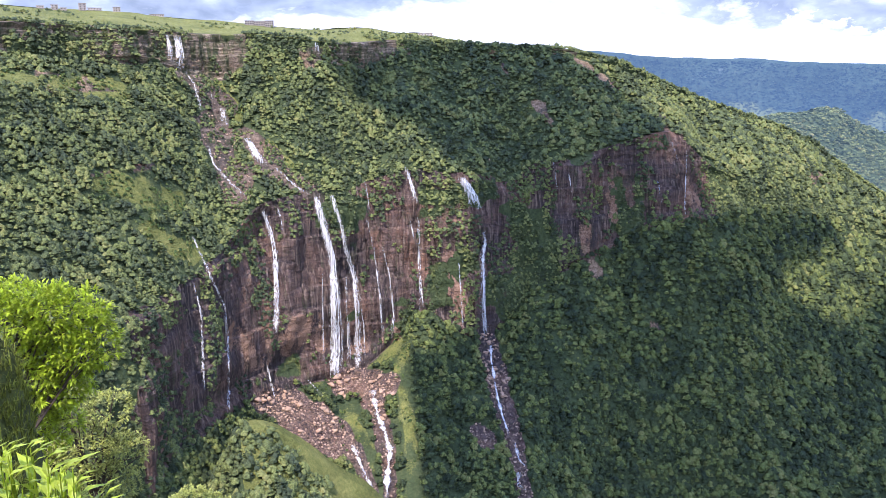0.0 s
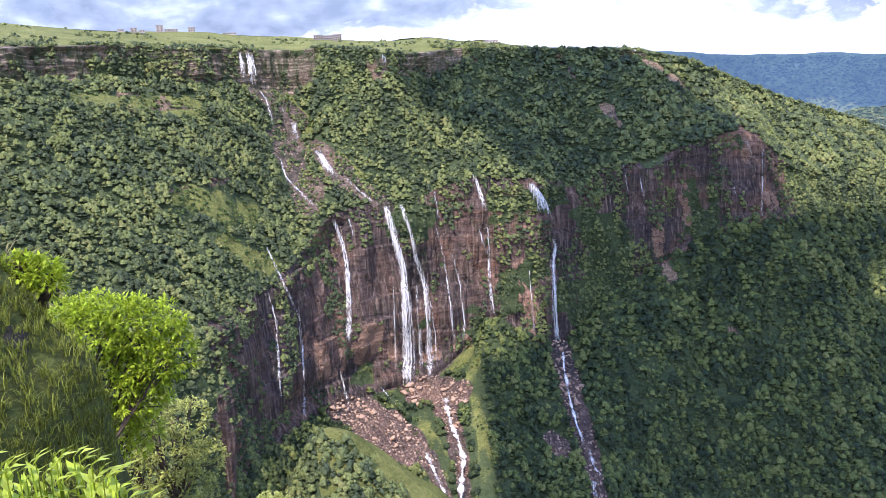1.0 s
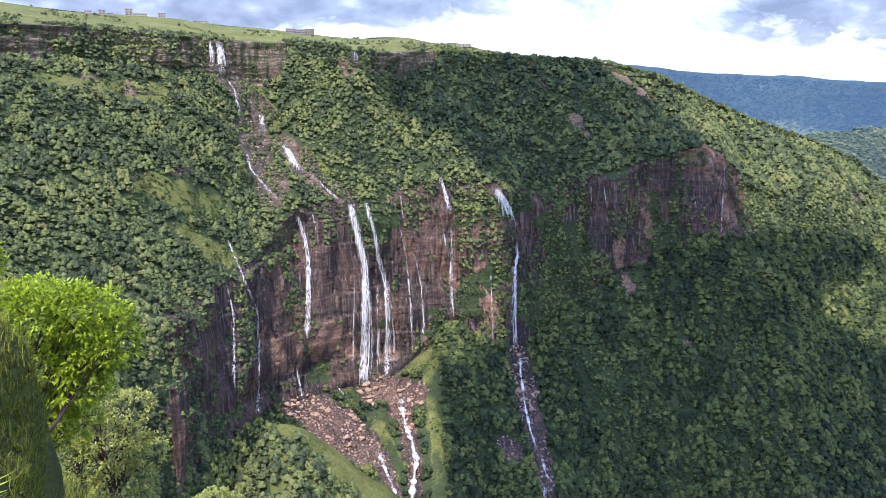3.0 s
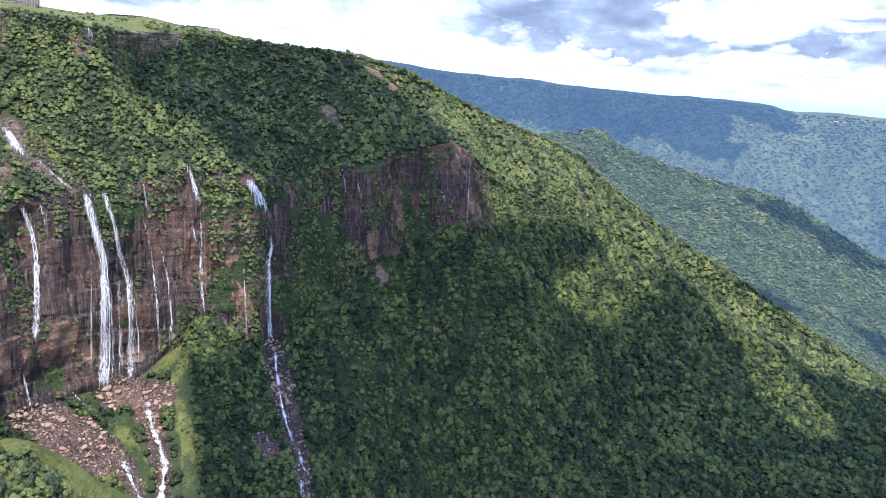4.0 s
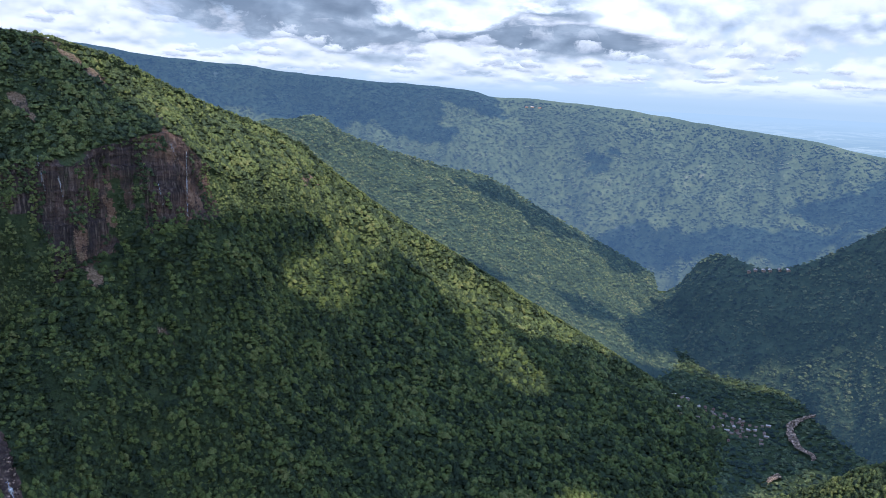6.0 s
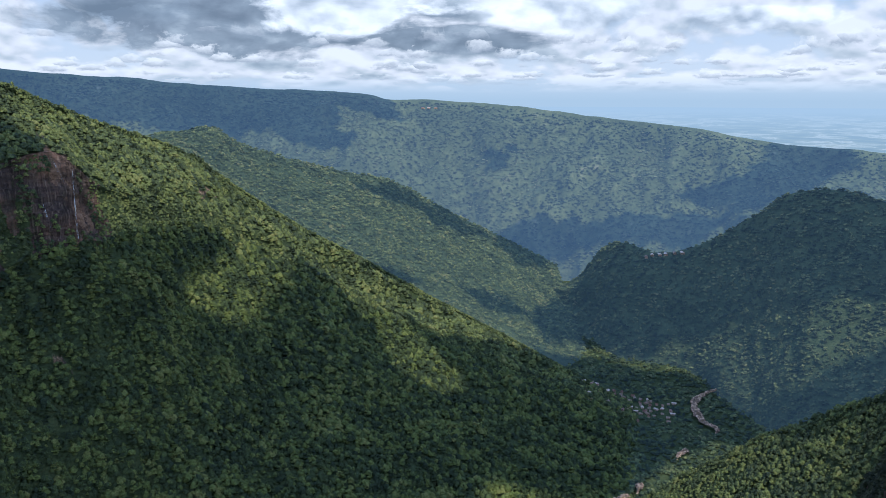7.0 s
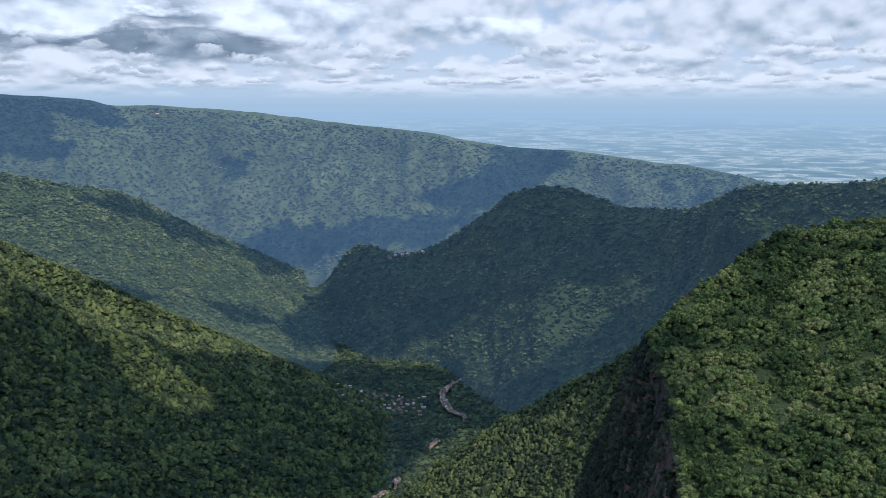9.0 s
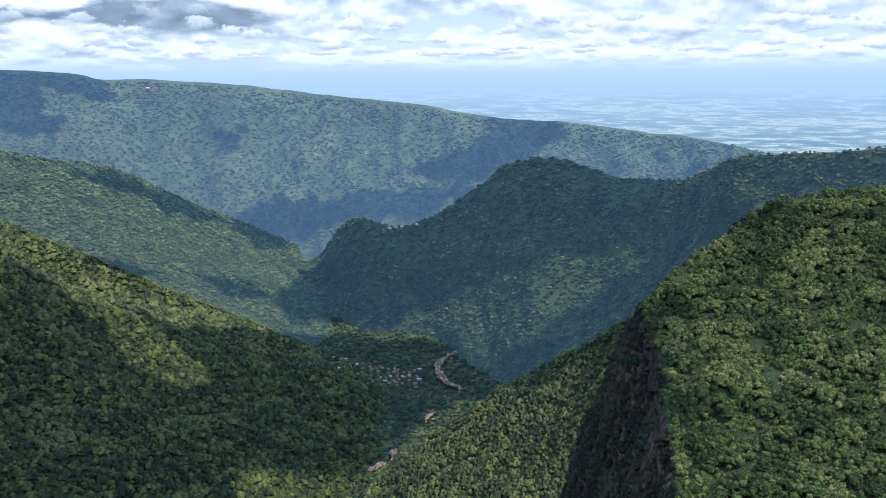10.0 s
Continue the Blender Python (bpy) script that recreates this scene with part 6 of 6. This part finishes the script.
near_tree(tuple(spot(-19.6, 40.0, -21.5)), [(at(-19.2, -27.2, 40.0), (1.1, 1.1, 0.7)), (at(-17.6, -27.6, 40.5), (0.8, 0.9, 0.5)), (at(-21.0, -27.8, 40.0), (0.8, 0.9, 0.6))],
          M_OLIVE_LEAF, 6000, 0.14, 0.06, "yellowish green treetop on the near cliff side", 23)

ledge_rock = np.array([[spot(b, d, -20.9 - 0.5 * abs(d - 40) - 0.35 * abs(b + 19)) for b in np.linspace(-30, -8, 30)] for d in np.linspace(24, 52, 24)])
tagged(sheet("ground_cliff_ledge", ledge_rock, M_BANK), kind="structure")


def lance_shrub(label, tips, seed, long, wide):
    """A leafy weed: arching stems with whorls of long pointed leaves."""
    rng = random.Random(seed)
    base = tagged(new("shrub"), label=label, category="shrub")
    foot = Vector(spot(-30.5, 1.5, lookout_height(-30.5, 1.5)))
    base.location = foot
    stems, leaves = bmesh.new(), bmesh.new()
    for tip in tips:
        tip = Vector(tip) - foot
        start = Vector((tip.x * 0.55 + rng.uniform(-0.04, 0.04), tip.y * 0.55 + rng.uniform(-0.04, 0.04), -0.05))
        path = [start.lerp(tip, f) + Vector((0, 0, 0.05 * math.sin(3.14 * f))) for f in (0, 0.3, 0.6, 0.85, 1.0)]
        tube(stems, path, [0.003, 0.0028, 0.0025, 0.002, 0.001], 5)
        for k in range(20):
            f = 1.0 - 0.03 * k
            p = start.lerp(tip, f) + Vector((0, 0, 0.05 * math.sin(3.14 * f)))
            a = k * 2.4 + rng.uniform(-0.3, 0.3)
            way = Vector((math.cos(a), math.sin(a), rng.uniform(-0.15, 0.6) + (0.6 if k < 3 else 0))).normalized()
            leaf(leaves, p, way, Vector((0, 0, 1)), long * rng.uniform(0.6, 1.2) * (0.55 if k < 2 else 1.0), wide * rng.uniform(0.8, 1.2))
    part("stem", stems, M_BRIGHT_LEAF, base)
    part("foliage", leaves, M_LANCE_LEAF, base)
    return base


tip_rng = random.Random(17)
tips = []
for k in range(95):
    b = -37 + 12.6 * k / 94 + tip_rng.uniform(-0.4, 0.4)
    e = float(np.interp(b, [-38, -33, -29.5, -27, -24.4], [-19.5, -21.5, -21.6, -23.4, -25.6])) - abs(tip_rng.gauss(0, 1.6))
    tips.append(at(b, e, tip_rng.uniform(1.25, 1.5)))
lance_shrub("leafy weed with long pointed yellow-green leaves at the lookout edge", tips, 31, 0.08, 0.0145)

# near-black rock, sunk in the bank to stand in for a dark hollow
stone = bmesh.new()
bmesh.ops.create_icosphere(stone, subdivisions=3, radius=0.3, matrix=Matrix.Diagonal((1.2, 0.9, 0.75, 1)))
for v in stone.verts:
    v.co *= 1 + 0.3 * noise.noise(v.co * 4) + 0.12 * noise.noise(v.co * 11)
me = bpy.data.meshes.new("rock")
stone.to_mesh(me)
stone.free()
me.materials.append(M_HOLLOW_ROCK)
tagged(new("rock", me), label="dark rock in the grassy bank, in place of a dark hollow", category="rock").location = spot(-34.8, 8.5, -2.08)

# a stone pillar that stands off the near side of the gorge
pillar_rng = random.Random(8)
bm = bmesh.new()
foot = onto(-21.9, -24.5)
d0 = math.hypot(foot.x, foot.y) - 6
path = [Vector(spot(-21.65 - 0.03 * k, d0, d0 * math.tan(radians(-19.4 - 1.0 * k)))) for k in range(12)]
tube(bm, list(reversed(path)), [4.6 + 0.5 * math.sin(k * 1.7) for k in range(10)] + [3.4, 2.0], 10)
bmesh.ops.subdivide_edges(bm, edges=bm.edges[:], cuts=2)
for v in bm.verts:
    v.co += Vector((noise.noise(v.co / 6), noise.noise(v.co / 6 + Vector((9, 0, 0))), noise.noise(v.co / 5) * 0.8)) * 2.4
    v.co.x += 2.2 * math.sin(v.co.z / 14)
me = bpy.data.meshes.new("rock_pillar")
bm.to_mesh(me)
bm.free()
me.attributes.new("rocky", "FLOAT", "POINT").data.foreach_set("value", np.ones(len(me.vertices), dtype=np.float32))
me.materials.append(M_LAND)
tagged(new("rock_pillar", me), label="free-standing brown sandstone pillar against the cliff", category="rock pillar")

pillar_spots = np.array([np.array(p) + np.array((pillar_rng.gauss(0, 3.2), pillar_rng.gauss(-2.5, 2.0), pillar_rng.gauss(0, 2.5))) for p in path[:8] for _ in range(9 if p is path[0] else 4)])
forest("shrubs_pillar", "green shrubs growing on the stone pillar", pillar_spots, 1.7, CROWNS, M_LEAF, dice)

# a lone round tree on the plateau
lone = tagged(new("tree"), label="lone round dark tree on the grassy plateau", category="tree")
h = FALLS_LAND.ray_cast(Vector(spot(-32.9, 1045, 400)), Vector((0, 0, -1)))[0]
lone.location = spot(-32.9, 1045, h.z if h else 95)
bm = bmesh.new()
tube(bm, [Vector((0, 0, -0.5)), Vector((0.2, 0, 2.5)), Vector((0, 0, 5))], [0.5, 0.35, 0.2])
part("trunk", bm, M_BARK, lone)
mv, mf, _ = BIG_CROWNS[0]
me = bpy.data.meshes.new("crown")
fill(me, mv * 5.5 + np.array((0, 0, 6.0)), mf)
me.materials.append(M_LEAF)
new("crown", me).parent = lone


# hamlets on the ridges
for b, e in ((56.2, -10.75), (56.6, -10.6), (57.1, -10.55), (57.5, -10.5), (58.1, -10.4), (58.6, -10.35), (40.3, -0.62), (40.7, -0.6), (41.2, -0.62)):
    p = onto(b, e)
    copy_thing(house_kinds[1], Matrix.Translation(p) @ pose(0, 0, 0, 0, 0, b * 7)).scale = (1.5, 1.5, 1.5)
